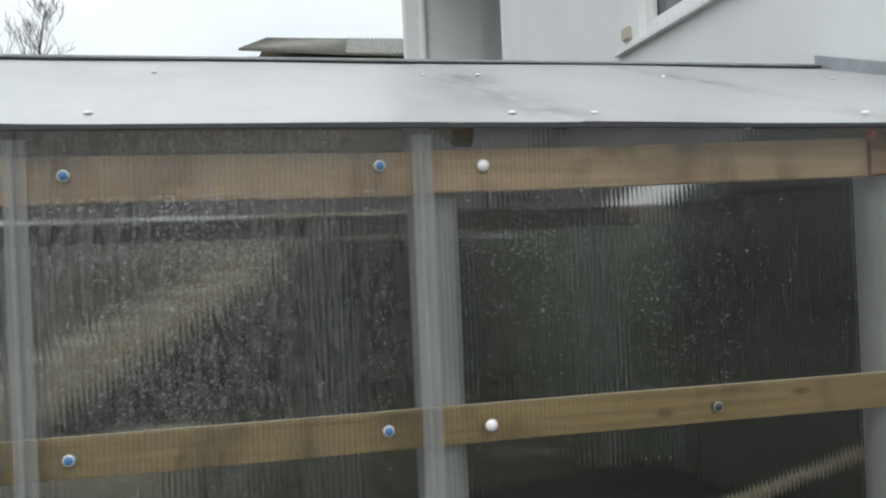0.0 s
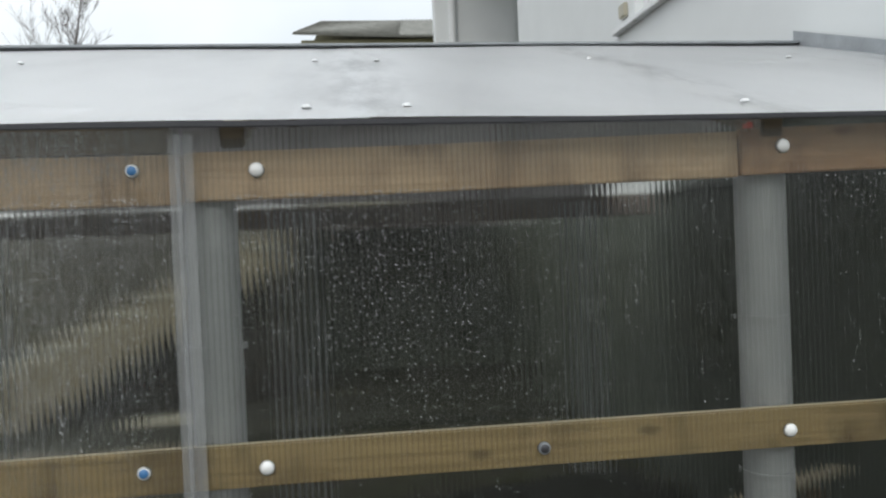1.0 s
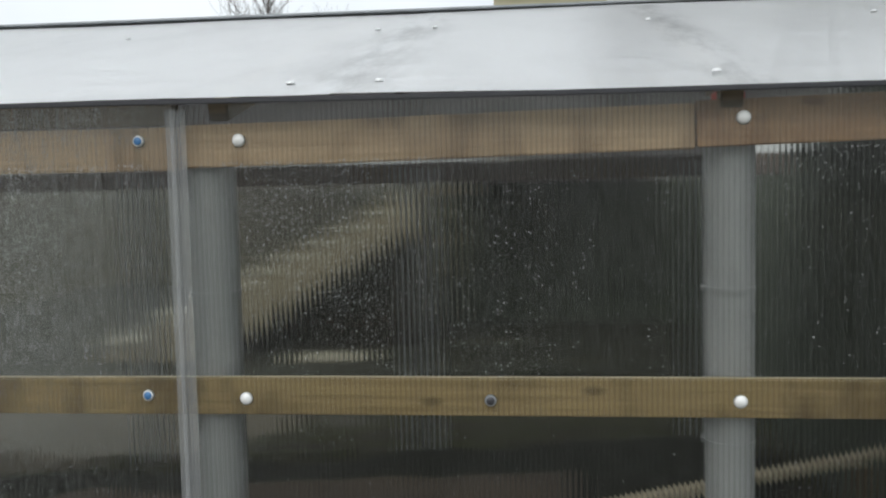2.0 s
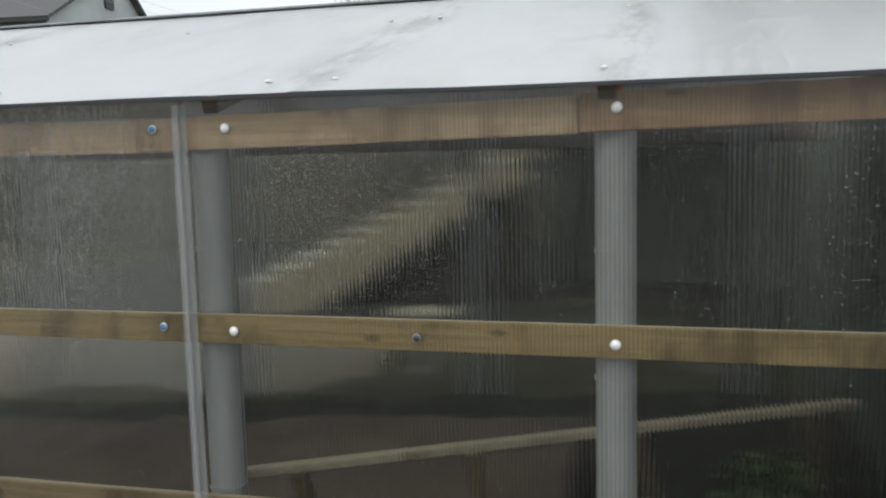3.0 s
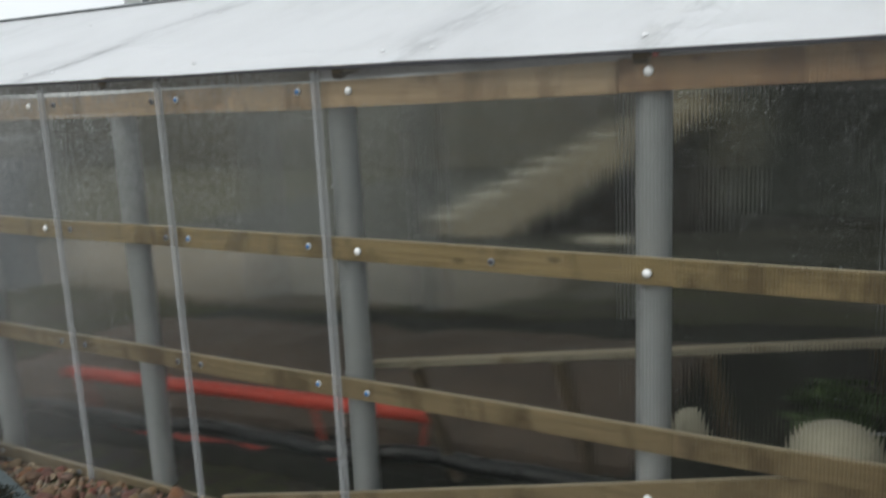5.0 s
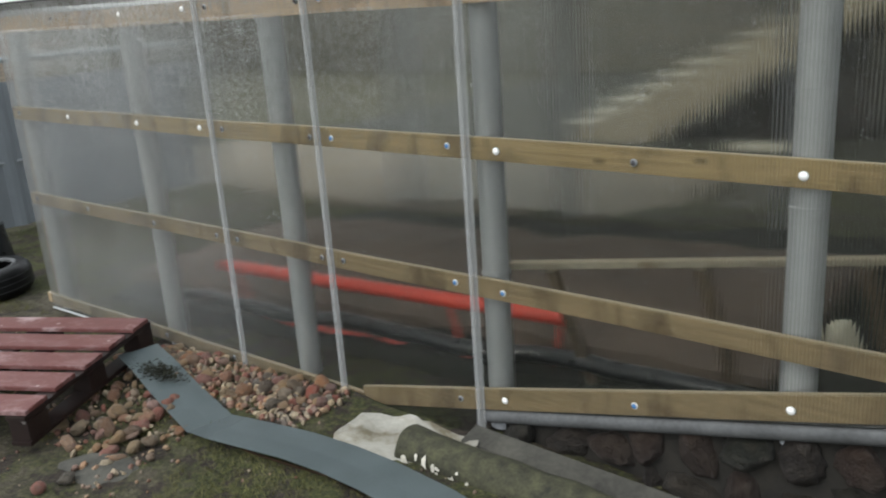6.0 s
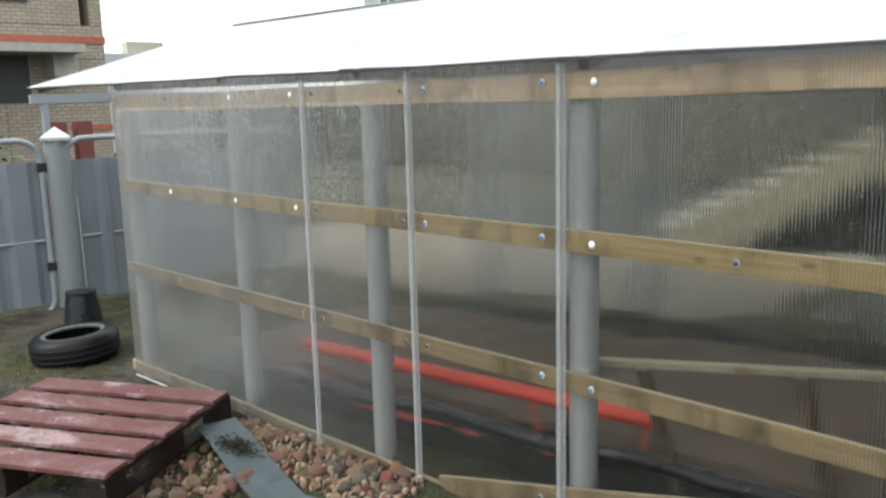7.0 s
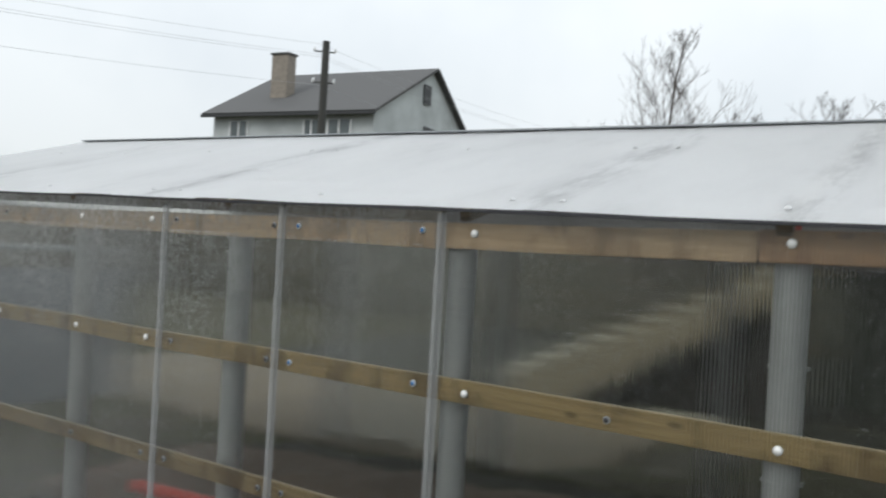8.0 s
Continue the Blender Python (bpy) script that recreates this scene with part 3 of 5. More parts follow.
def build_dew():
    drop_rnd = random.Random(77)
    verts, faces = [], []
    x = X0 + 0.05
    while x < X1 - 0.06:
        x += 0.011
        if min(abs(x - j) for j in JOINTS) < 0.022:
            continue
        wet = 0.5 + 0.9 * noise.noise((x * 1.6, 0, 3)) + drop_rnd.uniform(-0.35, 0.35)
        wet = max(0.08, wet) * (1.5 if x < -0.1 else 0.5 if x < 0.5 else 0.35)
        bars = [rail_line(k, x) for k in (1, 2)]
        for _ in range(150):
            z = 1.62 - 1.9 * drop_rnd.random() ** 1.7
            level = 1.0 if z > 1.12 else 0.42 if z > bars[1][0] else 0.12
            level *= 0.35 + 0.9 * max(0.0, 0.5 + noise.noise((x * 2.3, z * 2.6, 8)))
            if z < foot_z(x) + 0.12 or drop_rnd.random() > wet * level or any(abs(z - c) < h + 0.006 for c, h in bars):
                continue
            px = x + drop_rnd.choice((-0.0035, 0.0, 0.0035)) + drop_rnd.uniform(-0.001, 0.001)
            size = 1.6 if x < -1.0 else 1.0
            w, l = size * drop_rnd.uniform(0.0008, 0.0018), size * drop_rnd.uniform(0.001, 0.0026)
            k = len(verts)
            verts += [(px - w, 1.7355, z), (px, 1.7355, z - l), (px + w, 1.7355, z), (px, 1.7355, z + l * 0.8), (px, 1.7355 - w * 0.7, z - l * 0.2)]
            faces += [(k, k + 1, k + 4), (k + 1, k + 2, k + 4), (k + 2, k + 3, k + 4), (k + 3, k, k + 4)]
    me = bpy.data.meshes.new("dew")
    me.from_pydata(verts, [], faces)
    me.materials.append(M["dew"])
    ob = new("dew", me)
    ob.parent = greenhouse
    return tagged(ob, "fine dew drops on the sheets", kind="stuff")


# clear profiles over the joints
for x, z in zip(JOINTS, (-0.15, -0.14, -0.085)):
    bm = beam((x, 1.728, z), (x, 1.728, 1.735), 0.004, 0.044, 0.0, (1, 0, 0))
    strip = part("joint_strip", bm, "strip", greenhouse, "clear plastic joint profile")
    part("rib", beam((x - 0.005, 1.722, z), (x - 0.005, 1.722, 1.735), 0.010, 0.007, 0.002, (1, 0, 0)), "strip_rib", strip)

# rails behind the sheets
RAILS = [
    ((X0, 1.650), (-0.032, 1.654), 0.094), ((X0, 1.107), (X1, 1.108), 0.082),
    ((X0, 0.545), (X1, 0.590), 0.078), ((-3.86, -0.165), (-0.72, -0.085), 0.070), ((-0.715, -0.070), (X1, 0.600), 0.088), ((-0.028, 1.654), (1.06, 1.671), 0.092), ((1.063, 1.671), (X1, 1.686), 0.094),
]
for i, ((xa, za), (xb, zb), h) in enumerate(RAILS):
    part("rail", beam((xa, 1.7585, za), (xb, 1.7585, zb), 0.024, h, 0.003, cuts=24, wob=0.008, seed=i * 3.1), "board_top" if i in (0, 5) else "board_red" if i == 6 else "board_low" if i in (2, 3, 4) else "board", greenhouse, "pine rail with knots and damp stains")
build_dew()
part("end_post", beam((1.936, 1.772, 0.55), (1.936, 1.772, 1.614), 0.028, 0.078, 0.003, (1, 0, 0)), "board_up", greenhouse, "orange-brown pine end post")
part("left_post", beam((X0 + 0.03, 1.80, -0.27), (X0 + 0.03, 1.80, 1.62), 0.03, 0.05, 0.003, (1, 0, 0)), "board_up", greenhouse)

# strip added for the eave's shadow band; it also closes the sky gap
part("eave_board", beam((X0, 1.79, 1.762), (-0.06, 1.79, 1.732), 0.03, 0.05, 0.003), "old_wood", greenhouse, "added narrow dark strip for the shade under the eave")

# round posts with their sleeve rings
for x in (-3.72, -2.36, -1.178, 0.006, 1.143):
    z0 = max(-0.32, foot_z(x) - 0.1)
    post = part("post", tube([(x, 1.828, z0), (x, 1.828, 1.66)], 0.053, 24), "pvc", greenhouse, "grey round plastic pipe post", True)
    for z in (1.33, 1.0 if x > 1 else 0.62):
        part("sleeve_ring", tube([(x, 1.828, z - 0.006), (x, 1.828, z + 0.004)], 0.0562, 24), "pvc", post, smooth=True)

# screws in their plastic washers
SCREWS = [
    ("T", "blue", (-0.745, -0.12)), ("T", "white", (0.105, 1.153, 1.935)), ("T", "dark", (-0.888, -1.524, -3.69)), ("T", "white", (-1.704, -2.277)), ("T", "dark", (-3.014,)),
    ("M", "blue", (-0.124, -0.756)), ("M", "white", (0.10, 1.148, 1.934)), ("M", "dark", (0.635, -0.892, -1.521, -3.69)), ("M", "white", (-1.703, -2.28, -3.04)),
    ("L", "blue", (0.10, -0.128)), ("L", "dark", (-0.762, -0.9, -1.524, -1.697, -2.279, -3.015, -3.69)),
    ("B", "blue", (0.637,)), ("B", "dark", (-0.14, -0.77, -0.9, -1.70, -2.345)), ("B", "white", (0.085, 1.15)),
]
cap_meshes = {}


def screw_meshes(kind):
    turn = pose(0, 0, 0, 90)
    ring = lathe([(0.0145, 0), (0.0145, 0.004), (0.012, 0.0085), (0.007, 0.011), (0.0, 0.011)] if kind == "white" else
                 [(0.0128, 0), (0.0128, 0.004), (0.0108, 0.008), (0.009, 0.008), (0.0, 0.0065)], 16, turn)
    plug = lathe([(0.009, 0.004), (0.009, 0.010), (0.0055, 0.0125), (0.0, 0.0125)], 10, turn)
    return ring, plug


def row_z(row, x):
    if row == "T" and x > -0.03:
        return 1.668 + 0.0155 * (x + 0.03)
    if row == "B" and x > -0.72:
        return -0.070 + 0.25 * (x + 0.715)
    (xa, za), (xb, zb), _ = RAILS["TMLB".index(row)]
    return za + (zb - za) * (x - xa) / (xb - xa) + (0.014 if row == "T" else 0.0)


for kind, ringmat, plugmat in (("white", "white_cap", "white_cap"), ("blue", "white_cap", "blue_cap"), ("dark", "galv", "dark_screw")):
    first = None
    for row, k, xs in SCREWS:
        if k != kind:
            continue
        for x in xs:
            at = (x, 1.7425, row_z(row, x) + 0.004 * math.sin(x * 37))
            if first is None:
                ring, plug = screw_meshes(kind)
                first = part("screw", ring, ringmat, greenhouse, {"white": "white plastic screw cap", "blue": "washer with blue plug", "dark": "dark steel screw"}[kind], True)
                core = part("plug", plug, plugmat, first, smooth=True)
                ob = first
            else:
                ob = new("screw", first.data)
                ob.parent = greenhouse
                ob["label"] = first["label"]
                c = new("plug", core.data)
                c.parent = ob
            ob.location = at

# bottom trim and tube on the stone footing
part("bottom_trim", beam((-1.58, 1.735, -0.150), (-0.85, 1.735, -0.134), 0.012, 0.014, 0.002), "white_cap", greenhouse, "thin white edge trim")
part("bottom_trim", beam((X0, 1.735, -0.225), (-2.6, 1.735, -0.182), 0.010, 0.010, 0.002), "cap_grey", greenhouse, "thin white edge trim")
part("base_tube", tube([(-0.02, 1.765, 0.030), (X1, 1.765, 0.515)], 0.033, 16), "dull_tube", greenhouse, "dull galvanised steel tube", True)

# roof: four plates a slope, lapping at the joints
ROOF_SEAMS = [ROOF_X0, -3.75, -1.72, 0.30, ROOF_X1]


def roof_plate(xa, xb, front=True, low=0.0, lift=0.0):
    bm = bmesh.new()
    nx, ny = 28, 10
    grid = []
    for j in range(ny + 1):
        row = []
        for i in range(nx + 1):
            x, s = xa + (xb - xa) * i / nx, low + (1 - low) * j / ny
            y = EAVE_Y + (RIDGE_Y - EAVE_Y) * s
            z = eave_z(x) + (ridge_z(x) - eave_z(x)) * s
            z += 0.006 * noise.noise((x * 1.3, y * 1.5, 1)) + 0.010 * noise.noise((x * 1.4, 3.0, 4)) * (1 - s) ** 2
            row.append(bm.verts.new((x, y if front else 2 * RIDGE_Y - y, z + lift)))
        grid.append(row)
    for j in range(ny):
        for i in range(nx):
            q = (grid[j][i], grid[j][i + 1], grid[j + 1][i + 1], grid[j + 1][i])
            bm.faces.new(q if front else q[::-1])
    bmesh.ops.solidify(bm, geom=bm.faces[:], thickness=0.008)
    return bm


def roof_point(x, s):
    return (x, EAVE_Y + (RIDGE_Y - EAVE_Y) * s, eave_z(x) + (ridge_z(x) - eave_z(x)) * s)


for k in range(4):
    for front in (True, False):
        part("roof_sheet", roof_plate(ROOF_SEAMS[k] - 0.02, ROOF_SEAMS[k + 1] + (0.02 if k < 3 else 0.023), front, 0.0, 0.002 * (k % 2)), "sheet_roof" if front else "roof_back", greenhouse, "whitish translucent roof sheet" if k == 0 else "", True)
for front in (True, False):
    part("roof_sheet", roof_plate(1.9585, 2.246, front, 0.368, 0.002), "sheet_roof" if front else "roof_back", greenhouse, "", True)
part("eave_profile", beam((ROOF_X0, EAVE_Y - 0.002, eave_z(ROOF_X0) - 0.006), (ROOF_X1, EAVE_Y - 0.002, eave_z(ROOF_X1) - 0.006), 0.006, 0.011, 0.002, cuts=30, wob=0.006), "dark_screw", greenhouse, "thin dark strip along the eave")
part("ridge_cap", beam((ROOF_X0, RIDGE_Y, ridge_z(ROOF_X0) + 0.008), (2.246, RIDGE_Y, ridge_z(2.246) + 0.008), 0.07, 0.010, 0.003), "galv", greenhouse, "thin grey ridge cap")
part("ridge_beam", beam((ROOF_X0 + 0.1, RIDGE_Y, 2.285), (X1, RIDGE_Y, 2.225), 0.04, 0.08, 0.004), "old_wood", greenhouse)
for x in (-5.1, -3.70, -2.365, -1.175, 0.063, 1.13):
    for front in (1, -1):
        y0, y1 = EAVE_Y + 0.05, RIDGE_Y - 0.02
        if front < 0:
            y0, y1 = 2 * RIDGE_Y - y0, 2 * RIDGE_Y - y1
        part("rafter", beam((x, y0, eave_z(x) - 0.022), (x, y1, ridge_z(x) - 0.045), 0.045, 0.045, 0.004), "old_wood", greenhouse)
part("bracket", box((1.10, 1.775, 1.700), (1.165, 1.80, 1.738), 0.003), "red", greenhouse, "small red painted bracket")
roof_screw = None
for x0 in ROOF_SEAMS[:-1]:
    i = ROOF_SEAMS.index(x0)
    x1 = ROOF_SEAMS[i + 1]
    for x in (x0 + 0.10, (x0 + x1) / 2, x1 - 0.10):
        for s in (0.073, 0.655):
            p = Vector(roof_point(x, s)) + Vector((0, 0, 0.007))
            if roof_screw is None:
                roof_screw = part("roof_screw", lathe([(0.010, -0.004), (0.0095, 0.0005), (0.006, 0.003), (0.0, 0.004)], 14), "frame_white", greenhouse, "pale roof washer", True)
                ob = roof_screw
            else:
                ob = new("roof_screw", roof_screw.data)
                ob.parent = greenhouse
            ob.location = p

# back wall of the greenhouse: rail, posts and sheet
part("back_sheet", slab([(X0, 5.28, -0.3), (2.2, 5.28, -0.3), (2.2, 5.28, 1.74), (X0, 5.28, 1.74)], -0.008), "back_sheet", greenhouse)
part("back_rail", beam((X0, 5.255, 1.672), (2.2, 5.255, 1.672), 0.025, 0.13, 0.004), "grey_board", greenhouse, "dusty grey rail")
for x in (-3.6, -1.8, 0.0, 1.75):
    part("back_post", tube([(x, 5.20, -0.35), (x, 5.20, 1.7)], 0.05, 16), "pvc", greenhouse, smooth=True)

# flashing where the roof meets the house


def on_roof(x, y, lift=0.0):
    s = (y - EAVE_Y) / (RIDGE_Y - EAVE_Y)
    return Vector((x, y, eave_z(x) + (ridge_z(x) - eave_z(x)) * s + lift))


flash = part("flashing", slab([on_roof(1.865, 1.665, 0.012), on_roof(1.965, 1.665, 0.012), on_roof(1.965, 2.02, 0.012), on_roof(1.945, 2.04, 0.012), on_roof(1.875, 2.03, 0.012)], 0.004), "galv", greenhouse, "bent galvanised corner flashing")
part("lip", slab([on_roof(1.865, 1.665, 0.012), on_roof(1.965, 1.665, 0.012), on_roof(1.965, 1.665, -0.006), on_roof(1.868, 1.665, -0.006)], 0.003), "galv", flash)
for y in (1.735, 1.965):
    s = part("flashing_screw", lathe([(0.009, 0), (0.009, 0.005), (0.005, 0.009), (0, 0.009)], 8), "dark_screw", greenhouse)
    s.location = on_roof(1.892, y, 0.016)
part("wall_flashing", slab([on_roof(2.235, 2.42, 0.0), on_roof(2.235, 3.56, 0.0), on_roof(2.235, 3.56, 0.06), on_roof(2.235, 2.42, 0.06)], 0.005), "galv", greenhouse, "grey upstand flashing on the house wall")

# boards and planks inside
trestle = thing("plank_bench", "long pale plank laid on splayed dark wooden legs", "bench", at=(1.0, 2.3, 0))
for o in [part("plank", beam((0.0, 1.93, 0.615), (1.88, 2.74, 0.70), 0.05, 0.026, 0.004), "pale_wood", trestle)]:
    o.matrix_parent_inverse = Matrix.Translation((-1.0, -2.3, 0))
for s in (0.08, 0.35, 0.62, 0.92):
    p = Vector((0.0, 1.93, 0.595)).lerp(Vector((1.88, 2.74, 0.68)), s)
    o = part("leg", beam(p, (p.x + 0.12, p.y + 0.14, 0.0), 0.035, 0.045, 0.004, (1, 0, 0)), "old_wood", trestle)
    o.matrix_parent_inverse = Matrix.Translation((-1.0, -2.3, 0))


def soil_bed(name, label, x0, x1, y0, y1, z0, z1, seed, material="bed_soil"):
    bm = bmesh.new()
    nx, ny = 40, 16
    g = []
    for j in range(ny + 1):
        r = []
        for i in range(nx + 1):
            u, v = i / nx, j / ny
            x, y = x0 + (x1 - x0) * u, y0 + (y1 - y0) * v
            z = z0 + (z1 - z0) * u + 0.09 * math.sin(math.pi * v) + 0.05 * noise.noise((x * 2.3, y * 2.3, seed)) + 0.02 * noise.noise((x * 11, y * 11, seed))
            if i in (0, nx) or j in (0, ny):
                z -= 0.5
            r.append(bm.verts.new((x, y, z)))
        g.append(r)
    for j in range(ny):
        for i in range(nx):
            bm.faces.new((g[j][i], g[j][i + 1], g[j + 1][i + 1], g[j + 1][i]))
    return tagged(part(name, bm, material, smooth=True), label, "soil", kind="stuff")


soil_bed("soil_bed", "dark damp soil of the greenhouse bed", -3.7, 1.93, 1.92, 4.75, -0.22, 0.20, 3)

soil_bed("soil_bed", "dry brown loosened soil of the greenhouse bed", -3.7, 1.0, 2.2, 4.1, -0.13, 0.20, 6, "dry_soil")

soil_bed("sandy_path", "trodden pale sandy path behind the greenhouse bed", -8.8, -0.9, 4.7, 8.0, -0.27, -0.22, 9, "path_sand")

soil_bed("soil_bed", "greyish trodden earth behind the greenhouse bed", -0.95, 2.2, 4.72, 8.0, -0.26, -0.22, 12, "grey_earth")

rack = thing("red_rack", "long faded red metal frame lying on the soil", "frame", at=(-1.1, 2.2, 0))
for name, a, b, r in (("rail", (-2.36, 2.2, 0.17), (0.1, 2.2, 0.315), 0.036), ("rail", (-1.9, 2.14, -0.06), (-0.40, 2.14, 0.03), 0.016),
                      ("upright", (-2.3, 2.2, 0.17), (-2.05, 2.2, -0.2), 0.009), ("upright", (-0.55, 2.18, 0.27), (-0.45, 2.16, 0.0), 0.009), ("upright", (0.05, 2.2, 0.31), (0.0, 2.2, -0.05), 0.009)):
    o = part(name, tube([a, b], r, 12), "red", rack, smooth=True)
    o.matrix_parent_inverse = Matrix.Translation((1.1, -2.2, 0))
hose = part("black_hose", tube([(-2.6 + 0.2 * i, 2.06 + 0.03 * math.sin(i), -0.018 + 0.0149 * i + 0.01 * math.sin(i * 2)) for i in range(21)], 0.036, 12), "black", smooth=True)
tagged(hose, "thick black plastic hose lying along the bed", "hose")


def bucket(name, label, at, r0, r1, h, material, rim=0.012, lid=False):
    prof = [(0, 0), (r0, 0), (r1, h - 0.03), (r1 + rim, h - 0.03), (r1 + rim, h), (r1 - 0.006, h)]
    prof += [(0, h + 0.02)] if lid else [(r0 - 0.008, 0.012), (0, 0.012)]
    t = thing(name, label, "bucket", at=at)
    part("body", lathe(prof, 28), material, t, smooth=False)
    return t


bk = thing("bucket", "upturned round cream plastic bucket on the soil", "bucket", at=(1.64, 2.08, 0.30))
part("body", lathe([(0.168, 0), (0.168, 0.02), (0.158, 0.025), (0.150, 0.16), (0.138, 0.22), (0.11, 0.262), (0.06, 0.285), (0, 0.29)], 32), "cream", bk, smooth=True)
part("handle", tube([(0.11 * math.cos(a) + 0.16, 0.02, 0.22 + 0.06 * math.sin(a)) for a in np.linspace(0, math.pi, 12)], 0.003, 6), "galv", bk, "thin wire handle")
sack = part("sack", lathe([(0, 0), (0.05, 0.01), (0.06, 0.08), (0.042, 0.13), (0.02, 0.155), (0, 0.155)], 14, Matrix.Translation((1.20, 2.02, 0.44))), "cream", smooth=True)
tagged(sack, "small pale crumpled sack beside the post", "sack")
for v in sack.data.vertices:
    v.co += Vector((0.02 * noise.noise(v.co * 14), 0.02 * noise.noise(v.co * 13 + Vector((3, 0, 0))), 0.015 * noise.noise(v.co * 17)))


def leafy(name, label, category, at, n, rx, rz, size, seed, material="leaf"):
    rnd = random.Random(seed)
    bm = bmesh.new()
    for _ in range(n):
        a, b, r = rnd.uniform(0, math.tau), rnd.uniform(0.0, 1.0), rnd.uniform(0.3, 1) ** 0.6
        p = Vector((rx * r * math.cos(a) * math.sqrt(1 - b * b * 0.8), rx * r * math.sin(a) * math.sqrt(1 - b * b * 0.8), rz * (0.1 + b * r)))
        m = Matrix.Translation(p) @ Euler((rnd.uniform(-1, 1), rnd.uniform(-1, 1), rnd.uniform(0, 6))).to_matrix().to_4x4()
        s = size * rnd.uniform(0.6, 1.3)
        vs = [bm.verts.new(m @ Vector(c)) for c in ((0, 0, 0), (s * 0.35, s * 0.5, 0.1 * s), (0, s, 0), (-s * 0.35, s * 0.5, 0.1 * s))]
        bm.faces.new(vs)
    t = thing(name, label, category, at=at)
    part("leaves", bm, material, t)
    return t


leafy("seedling_plant", "low green leafy plant behind the bucket", "plant", (1.6, 2.55, 0.36), 160, 0.16, 0.2, 0.07, 5)

# ---- the house at the greenhouse's end ----


HX = 2.25  # the house's side wall
house = thing("house", "white rendered house with a grey plinth", "house", at=(3, 6, 0))


def add_house(ob):
    ob.matrix_parent_inverse = Matrix.Translation((-3, -6, 0))
    return ob


WIN_Y0, WIN_Y1, WIN_Z0, WIN_Z1 = 3.9, 5.50, 2.90, 4.3
FAR_Y = 9.0
for lo, hi in (((HX, 2.36, 1.74), (HX + 0.4, WIN_Y0, 7)), ((HX, WIN_Y1, 1.74), (HX + 0.4, FAR_Y, 7)), ((HX, WIN_Y0, 1.74), (HX + 0.4, WIN_Y1, WIN_Z0)), ((HX, WIN_Y0, WIN_Z1), (HX + 0.4, WIN_Y1, 7))):
    add_house(part("wall", box(lo, hi), "white_wall", house))
add_house(part("corner_wall", box((1.962, 1.76, 1.738), (8, 2.36, 7), 0.008), "white_wall", house, "white insulated corner overhanging the plinth"))
add_house(part("plinth", box((1.992, 1.83, -0.4), (8, 2.30, 1.738)), "plinth", house, "grey painted plinth"))
add_house(part("drip_edge", box((1.975, 1.77, 1.726), (8, 1.83, 1.737)), "dark", house, "thin dark strip under the overhang"))
# side plinth and added piece above it, coloured dark for the shade inside
add_house(part("side_plinth", box((HX + 0.03, 2.30, -0.8), (HX + 0.4, FAR_Y, 1.74)), "deep_shade", house, "side plinth coloured dark for the shade inside"))
add_house(part("side_plinth", slab([(HX + 0.02, 2.42, 1.735), (HX + 0.02, 5.26, 1.735), (HX + 0.02, 4.4, 2.0), (HX + 0.02, RIDGE_Y, 2.26), (HX + 0.02, 2.42, 1.93)], -0.035), "deep_shade", house))
win = add_house(part("window", box((HX + 0.11, WIN_Y0 + 0.05, WIN_Z0 + 0.08), (HX + 0.13, WIN_Y1 - 0.05, WIN_Z1)), "pane", house, "grey reflecting pane"))
for y0, y1, z0, z1 in ((WIN_Y0, WIN_Y1, WIN_Z0 + 0.03, WIN_Z0 + 0.14), (WIN_Y1 - 0.09, WIN_Y1, WIN_Z0 + 0.14, WIN_Z1), (WIN_Y0, WIN_Y0 + 0.09, WIN_Z0 + 0.14, WIN_Z1), (4.62, 4.74, WIN_Z0 + 0.14, WIN_Z1)):
    part("frame_bar", box((HX + 0.06, y0, z0), (HX + 0.105, y1, z1), 0.006), "frame_white", win, "white plastic frame")
add_house(part("sill", box((HX - 0.05, 3.8, WIN_Z0 - 0.03), (HX + 0.06, 5.85, WIN_Z0 + 0.005), 0.004), "frame_white", house, "white sheet-metal window sill"))
add_house(part("junction_box", box((HX - 0.03, 5.62, WIN_Z0 + 0.06), (HX - 0.001, 5.74, WIN_Z0 + 0.15), 0.006), "cream", house))
add_house(part("roof", box((1.5, 1.2, 7.0), (9, 14, 7.2)), "slate", house))
add_house(part("rear_wing", box((1.84, 12.96, -0.8), (3.08, 13.25, 7.0), 0.01), "white_wall", house, "white rear wing"))
add_house(part("downpipe", tube([(2.10, 12.89, -0.4), (2.10, 12.89, 7.0)], 0.055, 12), "frame_white", house, "white rain pipe", True))
add_house(part("rear_wall", box((3.08, 14.2, -0.8), (9, 14.6, 7.0)), "white_wall", house))

# ---- outdoor stairs behind the greenhouse ----
stairs = thing("stairs", "sandy concrete outdoor stairs rising to a landing", "stairs", at=(0, 9.0, 0))


def add_stairs(ob):
    ob.matrix_parent_inverse = Matrix.Translation((0, -9.0, 0))


for i in range(-2, 10):
    x, z = -3.45 + 0.335 * i, 0.10 + 0.157 * i
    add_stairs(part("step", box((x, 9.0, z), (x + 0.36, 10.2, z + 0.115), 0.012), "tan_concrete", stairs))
    add_stairs(part("tread", box((x - 0.03, 8.92, z + 0.117), (x + 0.34, 10.2, z + 0.157), 0.006), "glint_concrete", stairs, "wet tread, paled for its sky glint"))
